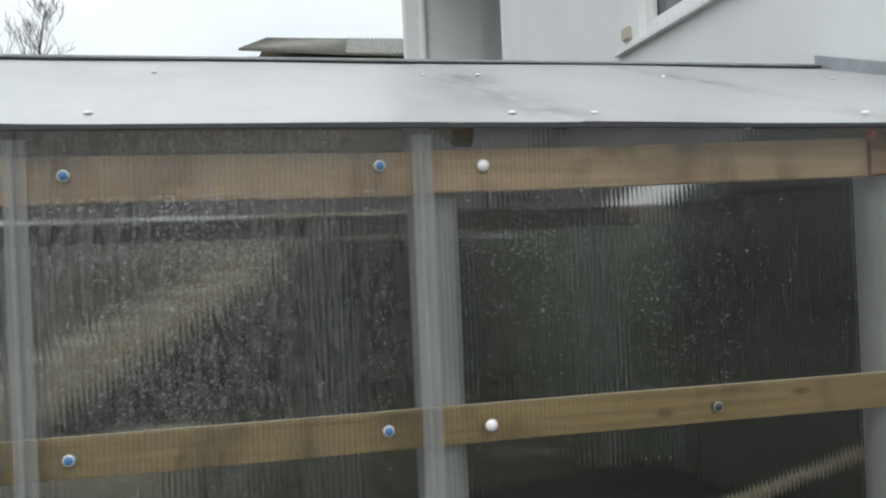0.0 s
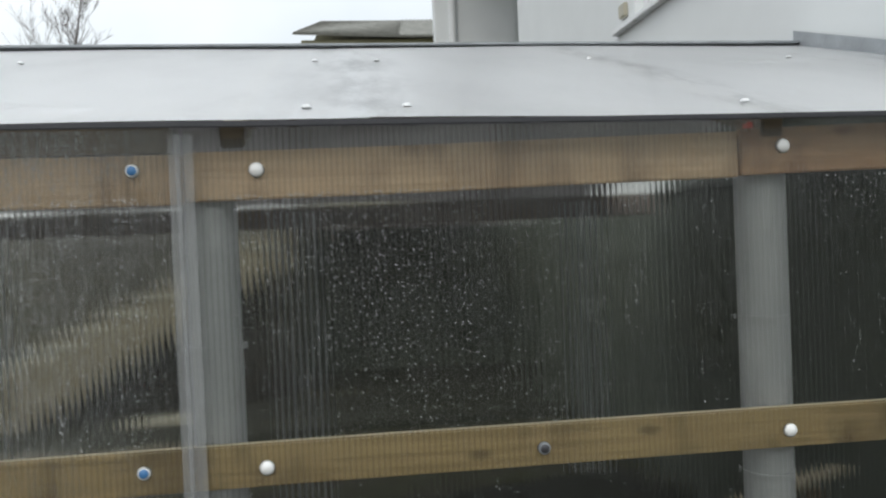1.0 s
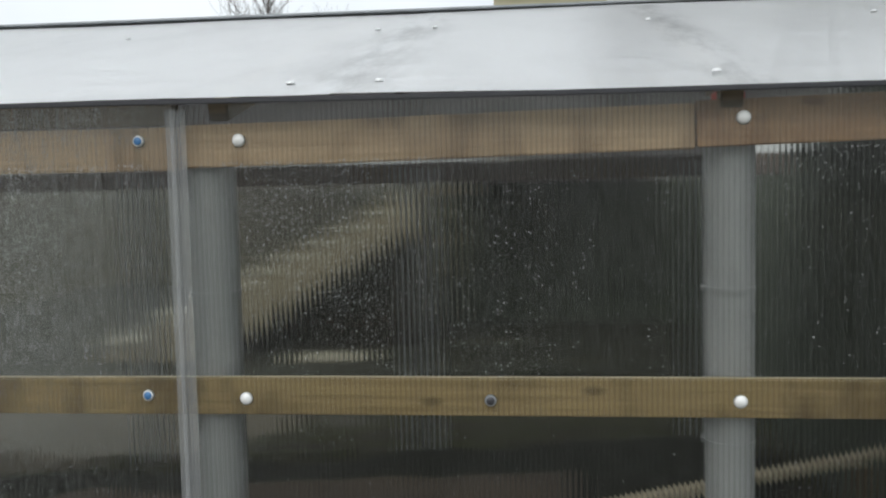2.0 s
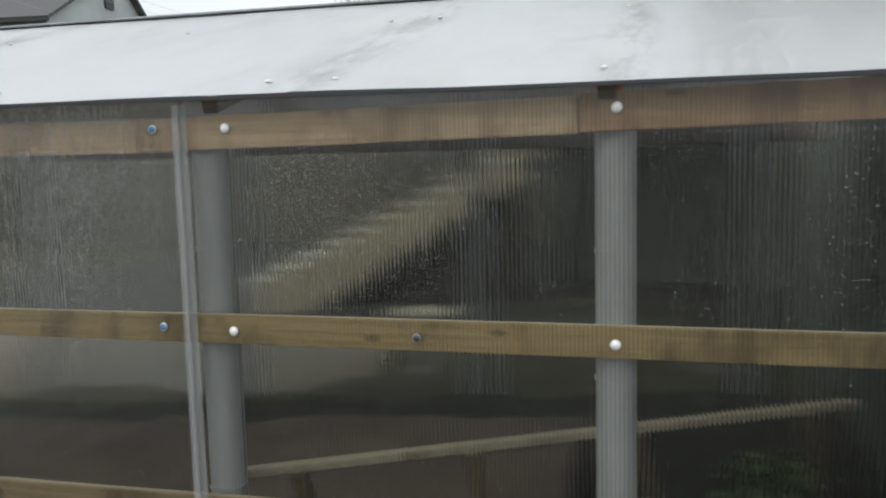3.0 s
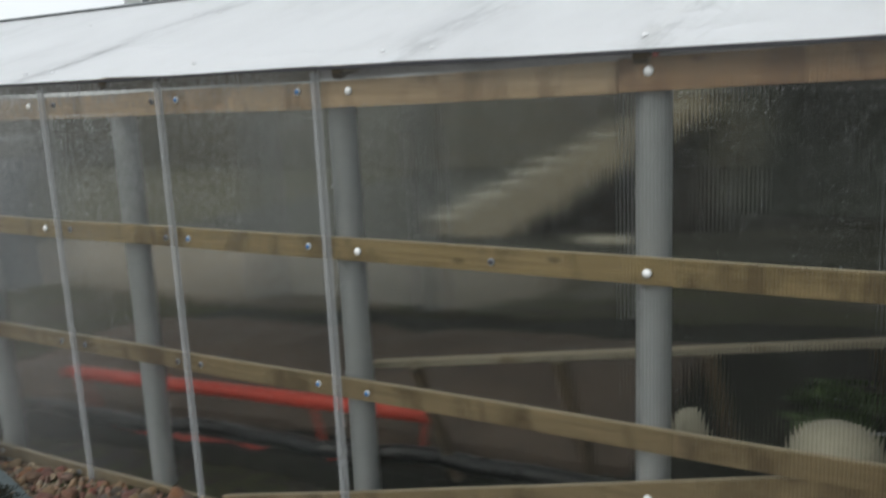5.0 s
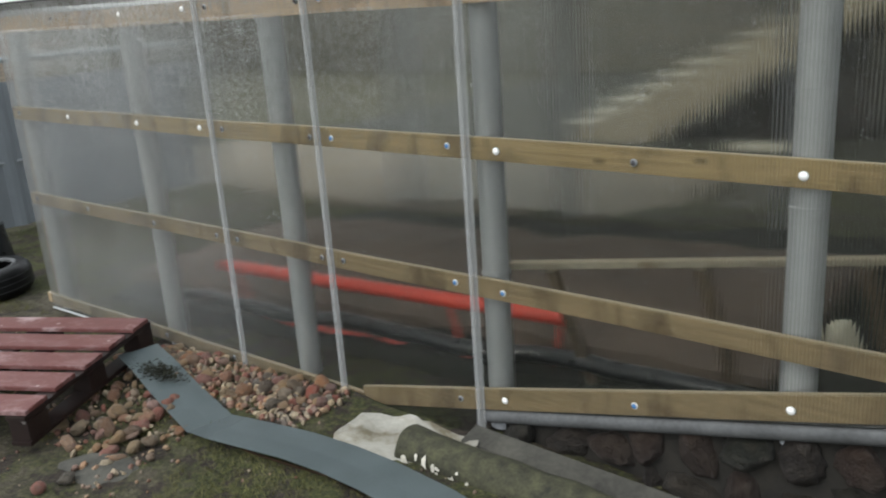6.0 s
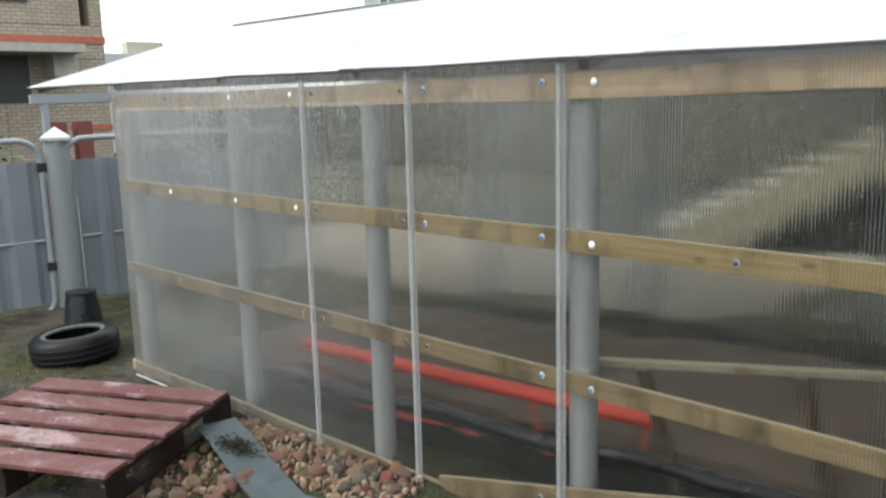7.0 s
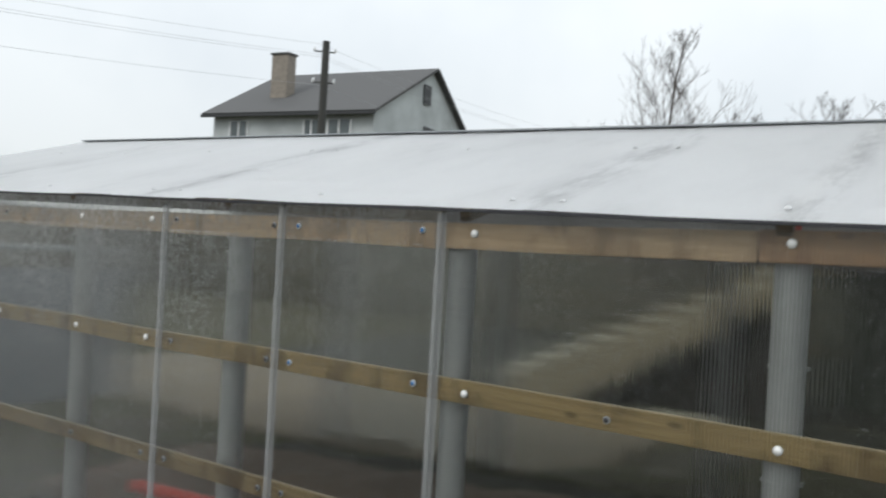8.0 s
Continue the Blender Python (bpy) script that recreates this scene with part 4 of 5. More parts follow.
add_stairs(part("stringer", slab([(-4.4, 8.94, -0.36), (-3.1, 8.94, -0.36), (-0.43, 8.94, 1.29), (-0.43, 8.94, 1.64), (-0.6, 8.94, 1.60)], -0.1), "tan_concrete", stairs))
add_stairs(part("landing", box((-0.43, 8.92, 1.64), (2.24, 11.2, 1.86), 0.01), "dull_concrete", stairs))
# dark sheets added to stand for the shade below flight and landing
add_stairs(part("side_wall", slab([(-2.9, 9.3, -0.4), (-0.43, 9.3, -0.4), (-0.43, 9.3, 1.27), (-2.9, 9.3, -0.3)], -0.15), "mortar", stairs, "added dark sheet for the shade under the flight"))
add_stairs(part("back_wall", box((-0.43, 11.0, -0.6), (4.5, 11.2, 1.64), 0.01), "deep_shade", stairs, "added dark sheet for the shade under the landing"))

# board added to carry a bright glint low beside the stairs
wet = part("wet_board", beam((-1.85, 8.75, -0.20), (-1.1, 8.75, -0.19), 0.22, 0.07, 0.004), "glint_concrete")
tagged(wet, "added short wet board on the earth by the stairs, paled as a glint", "board")

# ---- garden behind: dark dug soil, a board edging and an added backdrop fence ----
plot = []
bm = bmesh.new()
NX, NY = 60, 50
for j in range(NY + 1):
    row = []
    for i in range(NX + 1):
        x, y = -9 + 16 * i / NX, 7.4 + 9.6 * j / NY
        z = height(x, y) + 0.05 + 0.06 * noise.noise((x * 1.3, y * 1.3, 2)) + 0.03 * math.sin(y * 5.0)
        if i in (0, NX) or j in (0, NY):
            z -= 0.3
        row.append(bm.verts.new((x, y, z)))
    plot.append(row)
for j in range(NY):
    for i in range(NX):
        bm.faces.new((plot[j][i], plot[j][i + 1], plot[j + 1][i + 1], plot[j + 1][i]))
tagged(part("garden_soil", bm, "bed_soil", smooth=True), "dark dug garden soil in ridges", "soil", kind="stuff")

# invented board fence: a dark backdrop that blocks the bright sky behind
fence = thing("backdrop_fence", "dark board fence added as a backdrop along the garden's end", "fence", at=(0, 17, 0))
fence_board = None
for i in range(295):
    if fence_board is None:
        fence_board = ob = part("board", box((-0.06, -0.012, 0), (0.06, 0.012, 2.35), 0.004), "old_dark", fence)
    else:
        ob = new("board", fence_board.data)
        ob.parent = fence
    ob.location = (-33.5 + 0.135 * i, 0.01 * (i % 2), -0.45 + 0.05 * noise.noise((i * 0.7, 0, 0)))
for z in (0.2, 1.5):
    part("fence_rail", beam((-33.6, 0.04, z), (6.3, 0.04, z), 0.04, 0.08), "old_dark", fence)

# ---- black tub beside the end post ----
tub = bucket("black_tub", "black plastic tub beside the end post", (2.05, 1.48, 0.26), 0.13, 0.18, 0.585, "black")
part("stand", box((-0.16, -0.16, -0.37), (0.16, 0.16, 0.0), 0.01), "concrete", tub, "concrete block")

# ---- gate at the yard's far end ----
GX = -6.5
post = thing("gate_post", "grey cement pipe gate post with a white pyramid cap", "gate post", at=(GX, 2.325, -0.4))
part("pipe", tube([(0, 0, 0), (0, 0, 1.76)], 0.112, 28), "asbestos", post, smooth=True)
part("cap", lathe([(0, 1.74), (0.17, 1.74), (0.175, 1.765), (0.17, 1.775), (0.0, 1.87)], 4, pose(0, 0, 0, 0, 0, 20)), "cap_grey", post, "pale grey pyramid cap")
for z in (0.5, 1.45):
    part("hinge", box((-0.03, -0.19, z), (0.03, -0.12, z + 0.09), 0.006), "dark_screw", post)


def gate_leaf(label, y0, y1, x0, x1):
    """A tubular frame with rounded corners round a ribbed steel sheet."""
    g = thing("gate_leaf", label, "gate", "yard gate", at=(x0, y0, -0.35))
    d = Vector((x1 - x0, y1 - y0, 0))
    L = d.length
    u = d.normalized()
    pts = []
    for cx, cz, a0 in ((0.2, 1.5, 180), (L - 0.2, 1.5, 90), (L - 0.2, 0.2, 0), (0.2, 0.2, -90)):
        for k in range(7):
            a = radians(a0 - k * 15)
            pts.append(u * (cx + 0.2 * math.cos(a)) + Vector((0, 0, cz + 0.2 * math.sin(a))))
    pts.append(pts[0])
    part("tube_frame", tube(pts, 0.028, 12, caps=False), "tube", g, "light grey round tube", True)
    bm = bmesh.new()
    n = 48
    nrm = u.cross(Vector((0, 0, 1)))
    prev = None
    for i in range(n + 1):
        s = 0.02 + (L - 0.04) * i / n
        o = 0.035 if (i % 6) in (0, 1) else -0.004
        v = [bm.verts.new(u * s + nrm * (o + e) + Vector((0, 0, z))) for e, z in ((0, 0.13), (0, 1.50), (-0.004, 1.50), (-0.004, 0.13))]
        if prev:
            for k in range(4):
                bm.faces.new((prev[k], v[k], v[(k + 1) % 4], prev[(k + 1) % 4]))
        prev = v
    bmesh.ops.recalc_face_normals(bm, faces=bm.faces[:])
    part("ribbed_sheet", bm, "gate", g, "blue-grey ribbed sheet steel")
    for z in (0.75,):
        part("cross_bar", tube([u * 0.03 + Vector((0, 0, z)), u * (L - 0.03) + Vector((0, 0, z))], 0.014, 8), "tube", g)
    return g


gate_leaf("grey ribbed steel gate leaf on a tube frame, standing shut", 2.385, 4.9, GX, GX)
gate_leaf("grey ribbed steel gate leaf swung a little open", 2.17, -0.6, GX, GX - 0.2)
part_rod = part("bolt_rod", tube([(GX + 0.14, 2.42, 0.8), (GX + 0.16, 2.42, -0.28)], 0.007, 8), "tube")
tagged(part_rod, "thin pale rod leaning on the gate post", "rod")
# light frame over the gate
arbour = thing("gate_portal", "light grey square-tube frame over the yard gate", "frame", at=(-6.85, 2.35, -0.4))
for name, a, b, w, h, up in (("cross_tube", (0, -0.1, 2.13), (0, 2.7, 2.14), 0.06, 0.09, (0, 0, 1)), ("upright", (0, 0.03, 0), (0, 0.03, 2.09), 0.06, 0.06, (1, 0, 0)), ("upright", (0, 2.6, 0), (0, 2.6, 2.09), 0.06, 0.06, (1, 0, 0))):
    part(name, beam(a, b, w, h, 0.005, up), "tube", arbour)

# ---- yard things ----


def tyre(label, at, tilt=(0, 0, 0)):
    t = thing("tyre", label, "tyre", at=at)
    t.rotation_euler = [radians(a) for a in tilt]
    prof = [(0.205, 0.02), (0.215, 0.0), (0.29, 0.0), (0.318, 0.03), (0.325, 0.06), (0.325, 0.15), (0.318, 0.18), (0.29, 0.21), (0.215, 0.21), (0.205, 0.19), (0.22, 0.185), (0.285, 0.17), (0.30, 0.10), (0.285, 0.04), (0.22, 0.025), (0.205, 0.02)]
    part("carcass", lathe(prof, 48), "rubber", t, smooth=True)
    bead = part("bead", lathe([(0.203, 0.19), (0.201, 0.205), (0.225, 0.214), (0.232, 0.211), (0.232, 0.205)], 48), "dull_tube", t, "dusty grey bead ring", True)
    for z in (0.06, 0.105, 0.15):
        part("tread_groove", lathe([(0.3245, z - 0.004), (0.3256, z - 0.003), (0.3256, z + 0.003), (0.3245, z + 0.004)], 48), "dark", t)
    return t


tyre("old black car tyre lying flat on the earth", (-4.66, 1.66, -0.27), (2, -3, 20))
tb = bucket("upturned_bucket", "dirty black bucket upside down behind the tyre", (-5.65, 2.10, -0.30), 0.17, 0.13, 0.34, "black", 0.0, True)

pallet = thing("pallet", "worn dark red painted wooden pallet tilted on stones", "pallet", at=(-2.24, 1.60, 0.05))
pu, pv = Vector((-0.87, -0.493, 0.0)).normalized(), Vector((0.493, -0.87, -0.02)).normalized()
pallet.matrix_world = Matrix((pu, pv, pu.cross(pv))).transposed().to_4x4()
pallet.matrix_world = Matrix.Translation((-2.24, 1.60, 0.05)) @ Matrix((pu, pv, pu.cross(pv))).transposed().to_4x4()
DOWN = -1 if (pu.cross(pv)).z > 0 else 1
for i in range(5):
    y = 0.02 + i * 0.222
    part("slat", beam((0.0 + 0.006 * (i % 2), y + 0.085, 0), (1.2, y + 0.085, 0), 0.158, 0.022, 0.003, cuts=6, wob=0.004, seed=i), "pallet", pallet)
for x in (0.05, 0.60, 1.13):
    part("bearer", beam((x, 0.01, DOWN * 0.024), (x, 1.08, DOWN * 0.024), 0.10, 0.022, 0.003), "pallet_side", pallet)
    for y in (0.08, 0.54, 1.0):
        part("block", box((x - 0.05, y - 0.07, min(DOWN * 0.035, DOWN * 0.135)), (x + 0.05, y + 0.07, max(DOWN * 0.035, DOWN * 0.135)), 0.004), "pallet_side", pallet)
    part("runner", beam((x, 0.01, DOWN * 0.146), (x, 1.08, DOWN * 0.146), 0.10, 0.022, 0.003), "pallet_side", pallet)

# folded strip of sheet steel
rows = [(-2.12, 1.43, -0.05), (-1.9, 1.385, -0.06), (-1.62, 1.32, -0.09), (-1.36, 1.26, -0.10), (-1.16, 1.21, -0.10), (-0.99, 1.185, -0.06), (-0.80, 1.21, -0.05), (-0.6, 1.25, -0.05), (-0.38, 1.265, -0.045), (-0.15, 1.26, -0.04), (0.12, 1.24, -0.04), (0.45, 1.19, -0.05)]
bm = bmesh.new()
prev = None
for i, p in enumerate(rows):
    p = Vector(p)
    d = (Vector(rows[min(i + 1, len(rows) - 1)]) - Vector(rows[max(0, i - 1)])).normalized()
    side = d.cross(Vector((0, 0, 1))).normalized()
    v = [bm.verts.new(p + side * s * 0.108 + Vector((0, 0, 0.004 * abs(s)))) for s in (-1, 0, 1)]
    if prev:
        bm.faces.new((prev[0], prev[1], v[1], v[0]))
        bm.faces.new((prev[1], prev[2], v[2], v[1]))
    prev = v
bmesh.ops.solidify(bm, geom=bm.faces[:], thickness=0.003)
strip = thing("steel_strip", "bent strip of grey-green sheet steel lying on the ground", "metal strip")
part("sheet", bm, "sheet_steel", strip)
lip = [Vector(p) + Vector((0.02 * math.sin(i), -0.092 - 0.012 * (i % 2), -0.012)) for i, p in enumerate(rows[6:10])]
bm = bmesh.new()
for a, b in zip(lip, lip[1:]):
    q = [bm.verts.new(v) for v in (a, b, b + Vector((0, 0.03, -0.035)), a + Vector((0, 0.03, -0.035)))]
    bm.faces.new(q)
bmesh.ops.solidify(bm, geom=bm.faces[:], thickness=0.004)
part("folded_lip", bm, "rust", strip, "rusty brown folded edge")

# logs and metal angle by the footing
logp = [(-0.22 + 0.12 * i, 1.50 + 0.004 * i, -0.045 - 0.004 * i) for i in range(12)]
bm = tube(logp, 0.088, 20)
for v in bm.verts:
    v.co += v.normal * 0 + Vector((0.01 * noise.noise(v.co * 9), 0.012 * noise.noise(v.co * 8 + Vector((2, 0, 0))), 0.012 * noise.noise(v.co * 7)))
lg = thing("mossy_log", "mossy round log with flaking white paint", "log")
part("trunk", bm, "moss", lg, smooth=True)
flake_rnd = random.Random(31)
for _ in range(34):
    fx, fa = flake_rnd.uniform(-0.2, 0.14), flake_rnd.uniform(-1.0, 0.35)
    lx, la = flake_rnd.uniform(0.004, 0.016), flake_rnd.uniform(0.06, 0.32)
    ring = []
    for k in range(9):
        a = k * math.tau / 9
        j = flake_rnd.uniform(0.5, 1.2)
        px, pa = fx + lx * j * math.cos(a), fa + la * j * math.sin(a)
        ring.append((px, 1.50 + 0.033 * (px + 0.22) - 0.0945 * math.cos(pa), -0.045 - 0.033 * (px + 0.22) + 0.0945 * math.sin(pa)))
    part("paint_flake", slab(ring, 0.0015), "lime_flake", lg, "flake of old white paint")
bm = slab([(-0.60, 1.46, -0.15), (-0.50, 1.37, -0.16), (-0.22, 1.40, -0.15), (-0.10, 1.46, -0.14), (0.05, 1.61, -0.12), (-0.01, 1.69, -0.11), (-0.35, 1.67, -0.12), (-0.56, 1.58, -0.13)], 0.085)
bmesh.ops.triangulate(bm, faces=bm.faces[:])
bmesh.ops.subdivide_edges(bm, edges=bm.edges[:], cuts=7, use_grid_fill=True)
for v in bm.verts:
    v.co += 0.036 * Vector((noise.noise(v.co * 9), noise.noise(v.co * 7 + Vector((9, 0, 0))), 1.2 * noise.noise(v.co * 5 + Vector((0, 4, 0))))) + Vector((0, 0, 0.020 * noise.noise(v.co * 20)))
tagged(part("painted_block", bm, "white_lime", smooth=True), "broken block with flaking cream-white paint", "rubble")
part_angle = part("concrete_edging", slab([(-0.06, 1.63, -0.06), (1.3, 1.60, -0.06), (1.3, 1.70, -0.03), (-0.06, 1.735, -0.035)], 0.03, 0.006), "rough_cement")
tagged(part_angle, "narrow grey concrete edging beside the stone footing", "edging")

# ---- far things ----


def far_house():
    """Grey two-storey house with a dark pitched roof."""
    h = thing("far_house", "grey rendered two-storey house with a dark roof and tall chimney", "house", at=(-30, 34, 0))

    def add(name, bm, mat, label="", parent=h):
        o = part(name, bm, mat, parent, label)
        if parent is h:
            o.matrix_parent_inverse = Matrix.Translation((30, -34, 0))
        return o

    a, b = Vector((-38.3, 32.25, 0)), Vector((-27.3, 33.8, 0))
    u = (b - a).normalized()
    n = Vector((-u.y, u.x, 0))
    fr, bk = 6.4, 4.2
    ze, zr, zb = 8.6, 11.9, 8.9
    base = [a, b, b + n * (fr + bk), a + n * (fr + bk)]
    wall = add("wall", slab([p + Vector((0, 0, ze)) for p in base], -(ze + 0.5)), "grey_render")
    for p in (b, a):
        q = [p + Vector((0, 0, ze)), p + n * fr + Vector((0, 0, zr)), p + n * (fr + bk) + Vector((0, 0, zb)), p + n * (fr + bk) + Vector((0, 0, ze))]
        add("gable", slab(q, 0.2 if p is b else -0.2), "grey_render")
    o1, o2 = a - u * 0.5, b + u * 0.4
    add("roof", slab([o1 - n * 0.5 + Vector((0, 0, ze - 0.25)), o2 - n * 0.5 + Vector((0, 0, ze - 0.25)), o2 + n * fr + Vector((0, 0, zr + 0.05)), o1 + n * fr + Vector((0, 0, zr + 0.05))], 0.15), "slate", "dark roof slope")
    add("roof", slab([o1 + n * fr + Vector((0, 0, zr + 0.05)), o2 + n * fr + Vector((0, 0, zr + 0.05)), o2 + n * (fr + bk + 0.5) + Vector((0, 0, zb - 0.4)), o1 + n * (fr + bk + 0.5) + Vector((0, 0, zb - 0.4))], 0.15), "slate")
    add("gutter", beam(o1 - n * 0.55 + Vector((0, 0, ze - 0.28)), o2 - n * 0.55 + Vector((0, 0, ze - 0.28)), 0.15, 0.15), "dark")
    c = a + u * 3.2 + n * 2.2
    ch = add("chimney", beam(c + Vector((0, 0, 9.0)), c + Vector((0, 0, 12.3)), 0.8, 1.2, 0.02, (u.x, u.y, 0)), "chimney")
    part("cap", beam(c + Vector((0, 0, 12.3)), c + Vector((0, 0, 12.42)), 0.95, 1.35, 0.02, (u.x, u.y, 0)), "slate", ch)
    for s, w in ((1.3, 1.3), (6.6, 1.0), (8.2, 1.5)):
        p = a + u * s - n * 0.03
        wd = add("window", slab([p + Vector((0, 0, 6.5)), p + u * w + Vector((0, 0, 6.5)), p + u * w + Vector((0, 0, 8.05)), p + Vector((0, 0, 8.05))], 0.04), "pane", "dim window")
        for e in (0.0, 0.5, 1.0):
            q = p + u * (w * e) - n * 0.03
            part("frame_bar", beam(q + Vector((0, 0, 6.5)), q + Vector((0, 0, 8.05)), 0.06, 0.09, 0.0, (u.x, u.y, 0)), "frame_white", wd)
    g = b + u * 0.04
    add("window", slab([g + n * 5.3 + Vector((0, 0, 9.8)), g + n * 6.2 + Vector((0, 0, 9.8)), g + n * 6.2 + Vector((0, 0, 10.95)), g + n * 5.3 + Vector((0, 0, 10.95))], 0.05), "dark", "dark attic opening")
    add("window", slab([g + n * 5.5 + Vector((0, 0, 6.8)), g + n * 10.2 + Vector((0, 0, 6.8)), g + n * 10.2 + Vector((0, 0, 8.35)), g + n * 5.5 + Vector((0, 0, 8.5))], 0.05), "dark")


far_house()

pole = thing("utility_pole", "dark tarred wooden power pole with insulators", "utility pole", at=(-21.1, 23.25, -0.3))
part("shaft", tube([(0, 0, 0), (0.05, 0, 9.5)], 0.19, 14, taper=0.14), "pole", pole, smooth=True)
for dz in (9.1, 7.9):
    part("bracket", beam((-0.28, -0.28, dz), (0.28, 0.28, dz), 0.05, 0.05), "pole", pole)
for dx, dz in ((-0.28, 9.1), (0.28, 9.1), (-0.28, 7.9), (0.28, 7.9)):
    part("insulator", lathe([(0, 0), (0.05, 0), (0.06, 0.06), (0.03, 0.16), (0, 0.18)], 10, Matrix.Translation((dx, dx, dz))), "frame_white", pole)
for z0, z1 in ((9.35, 0), (8.95, 0), (8.85, 0), (7.75, 0)):
    pts = []
    for i in range(21):
        s = i / 20
        pts.append(Vector((-21.3, 23.1, z0 - 0.25)).lerp(Vector((-34, -8, z0 + 0.1)), s) - Vector((0, 0, 1.2 * 4 * s * (1 - s) * 0.5)))
    w = part("power_line", tube(pts, 0.005, 6), "wire")
    tagged(w, "sagging grey power line from the pole", "cable", "power lines")
    pts = []
    for i in range(21):
        s = i / 20
        pts.append(Vector((-21.3, 23.1, z0 - 0.25)).lerp(Vector((-22, 62, z0 + 0.5)), s) - Vector((0, 0, 1.6 * 4 * s * (1 - s) * 0.5)))
    w = part("power_line", tube(pts, 0.005, 6), "wire")
    tagged(w, "sagging grey power line from the pole", "cable", "power lines")


def bare_tree(label, at, h, spread, seed, upright=0.75, depth=5, reach=0.30, tip=0.05):
    """A leafless tree: tapered trunk, limbs and fine twigs."""
    rnd = random.Random(seed)
    t = thing("bare_tree", label, "tree", at=at)
    trunk, crown = bmesh.new(), bmesh.new()

    def limb(p, d, length, r, level):
        pts, q = [p], p
        for _ in range(3):
            d = (d + Vector((rnd.uniform(-1, 1), rnd.uniform(-1, 1), rnd.uniform(-0.2, 0.7))) * 0.11).normalized()
            q = q + d * length / 3
            pts.append(q)
        tube(pts, max(r, 0.003), 5 if level < 2 else 3, crown, max(r * 0.5, 0.002), caps=False)
        if level >= depth:
            return
        for k in range(4):
            s = rnd.uniform(0.25, 1.0) if k else 1.0
            i = min(2, int(s * 3))
            b = pts[i].lerp(pts[i + 1], s * 3 - i)
            side = Vector((rnd.uniform(-1, 1), rnd.uniform(-1, 1), 0)).normalized()
            nd = (d * upright + side * rnd.uniform(0.4, 1.0) + Vector((0, 0, 0.35))).normalized()
            limb(b, nd, length * rnd.uniform(0.45, 0.72), r * 0.45, level + 1)

    lead = [Vector((0.015 * rnd.uniform(-1, 1) * i, 0.015 * rnd.uniform(-1, 1) * i, -0.3 + h * 0.9 * i / 8)) for i in range(9)]
    tube(lead, h * 0.011, 8, trunk, h * 0.0015, caps=False)
    for k in range(26):
        s = 0.2 + 0.78 * (k / 25)
        i = min(7, int(s * 8))
        p = lead[i].lerp(lead[i + 1], s * 8 - i)
        a = k * 2.4 + rnd.uniform(-0.4, 0.4)
        d = Vector((math.cos(a) * spread, math.sin(a) * spread, 1.0)).normalized()
        limb(p, d, h * (reach * (1 - s) + tip) * rnd.uniform(0.8, 1.2), h * 0.0032 * (1.15 - s), 1)
    part("trunk", trunk, "bark", t, smooth=True)
    part("crown", crown, "bark", t)
    return t


bare_tree("tall bare winter tree with fine upright twigs", (-4.05, 15.0, -0.5), 7.3, 0.6, 11, 1.0, 4, 0.33, 0.018)
bare_tree("bushy bare winter tree beside a taller one", (-4.75, 15.3, -0.5), 5.0, 0.55, 12, 1.1, 4, 0.27, 0.04)
bare_tree("bushy bare winter tree beside a taller one", (-3.45, 15.6, -0.5), 5.0, 0.55, 22, 1.1, 4, 0.27)
bare_tree("low bare winter tree in the garden", (-3.65, 18.6, -0.5), 5.9, 0.8, 13, 0.8, 4)
bare_tree("bare spreading winter tree in the garden", (-1.8, 18.6, -0.5), 6.3, 1.0, 14, 0.7, 4)
bare_tree("low bare winter tree beside the fence", (-0.82, 18.9, -0.5), 6.0, 0.9, 15, 0.8, 4)
bare_tree("low bare winter tree beside the fence", (0.1, 19.5, -0.5), 6.2, 0.9, 18, 0.8, 4)

shed = thing("far_building", "pale yellow house with a weathered fibre-cement roof", "house", at=(-0.55, 40, 0.3))
part("wall", box((-0.6, 0, -0.5), (9, 8, 10.6), 0.02), "yellow_render", shed)
part("window", box((1.2, -0.06, 6.6), (1.9, -0.01, 9.0), 0.01), "chimney", shed, "brown-framed window")
part("roof", slab([(-0.95, -0.6, 10.72), (3.9, -0.6, 10.55), (4.4, 2.2, 11.95), (0.4, 2.2, 11.95)], 0.1), "old_roof", shed, "grey corrugated roof slope")
part("roof", slab([(3.9, -0.6, 10.55), (9, -0.6, 10.5), (9, 2.2, 11.95), (4.4, 2.2, 11.95)], 0.1), "old_roof", shed, "grey corrugated roof slope")
part("roof", slab([(0.4, 2.2, 11.95), (9, 2.2, 11.95), (9, 6, 10.2), (-0.95, 6, 10.2)], 0.1), "old_roof", shed)
for i in range(22):
    x = 4.0 + i * 0.22
    part("roof_rib", beam((x, -0.6, 10.67), (x + 0.35 * (1 - i / 22), 2.2, 12.08), 0.07, 0.05, 0.0), "old_roof", shed)
for i in range(12):
    z = i / 12
    part("roof_rib", beam((-0.9 + 1.3 * z, -0.6 + 2.8 * z, 10.85 + 1.23 * z), (3.95 + 0.5 * z, -0.6 + 2.8 * z, 10.69 + 1.38 * z), 0.06, 0.03, 0.0), "old_roof", shed)

bh = thing("brick_house", "unfinished sand-lime brick house with red bands", "house", at=(-22.2, 8.2, -0.1))
part("wall", box((-8, -16, -1), (0.0, -1.4, 14), 0.02), "brick", bh)
part("wall", box((-8, -1.4, -1), (0.0, 1.35, 3.1), 0.02), "brick", bh)
part("wall", box((-8, -1.4, 3.1), (0.0, 1.35, 4.0), 0.02), "brick", bh)
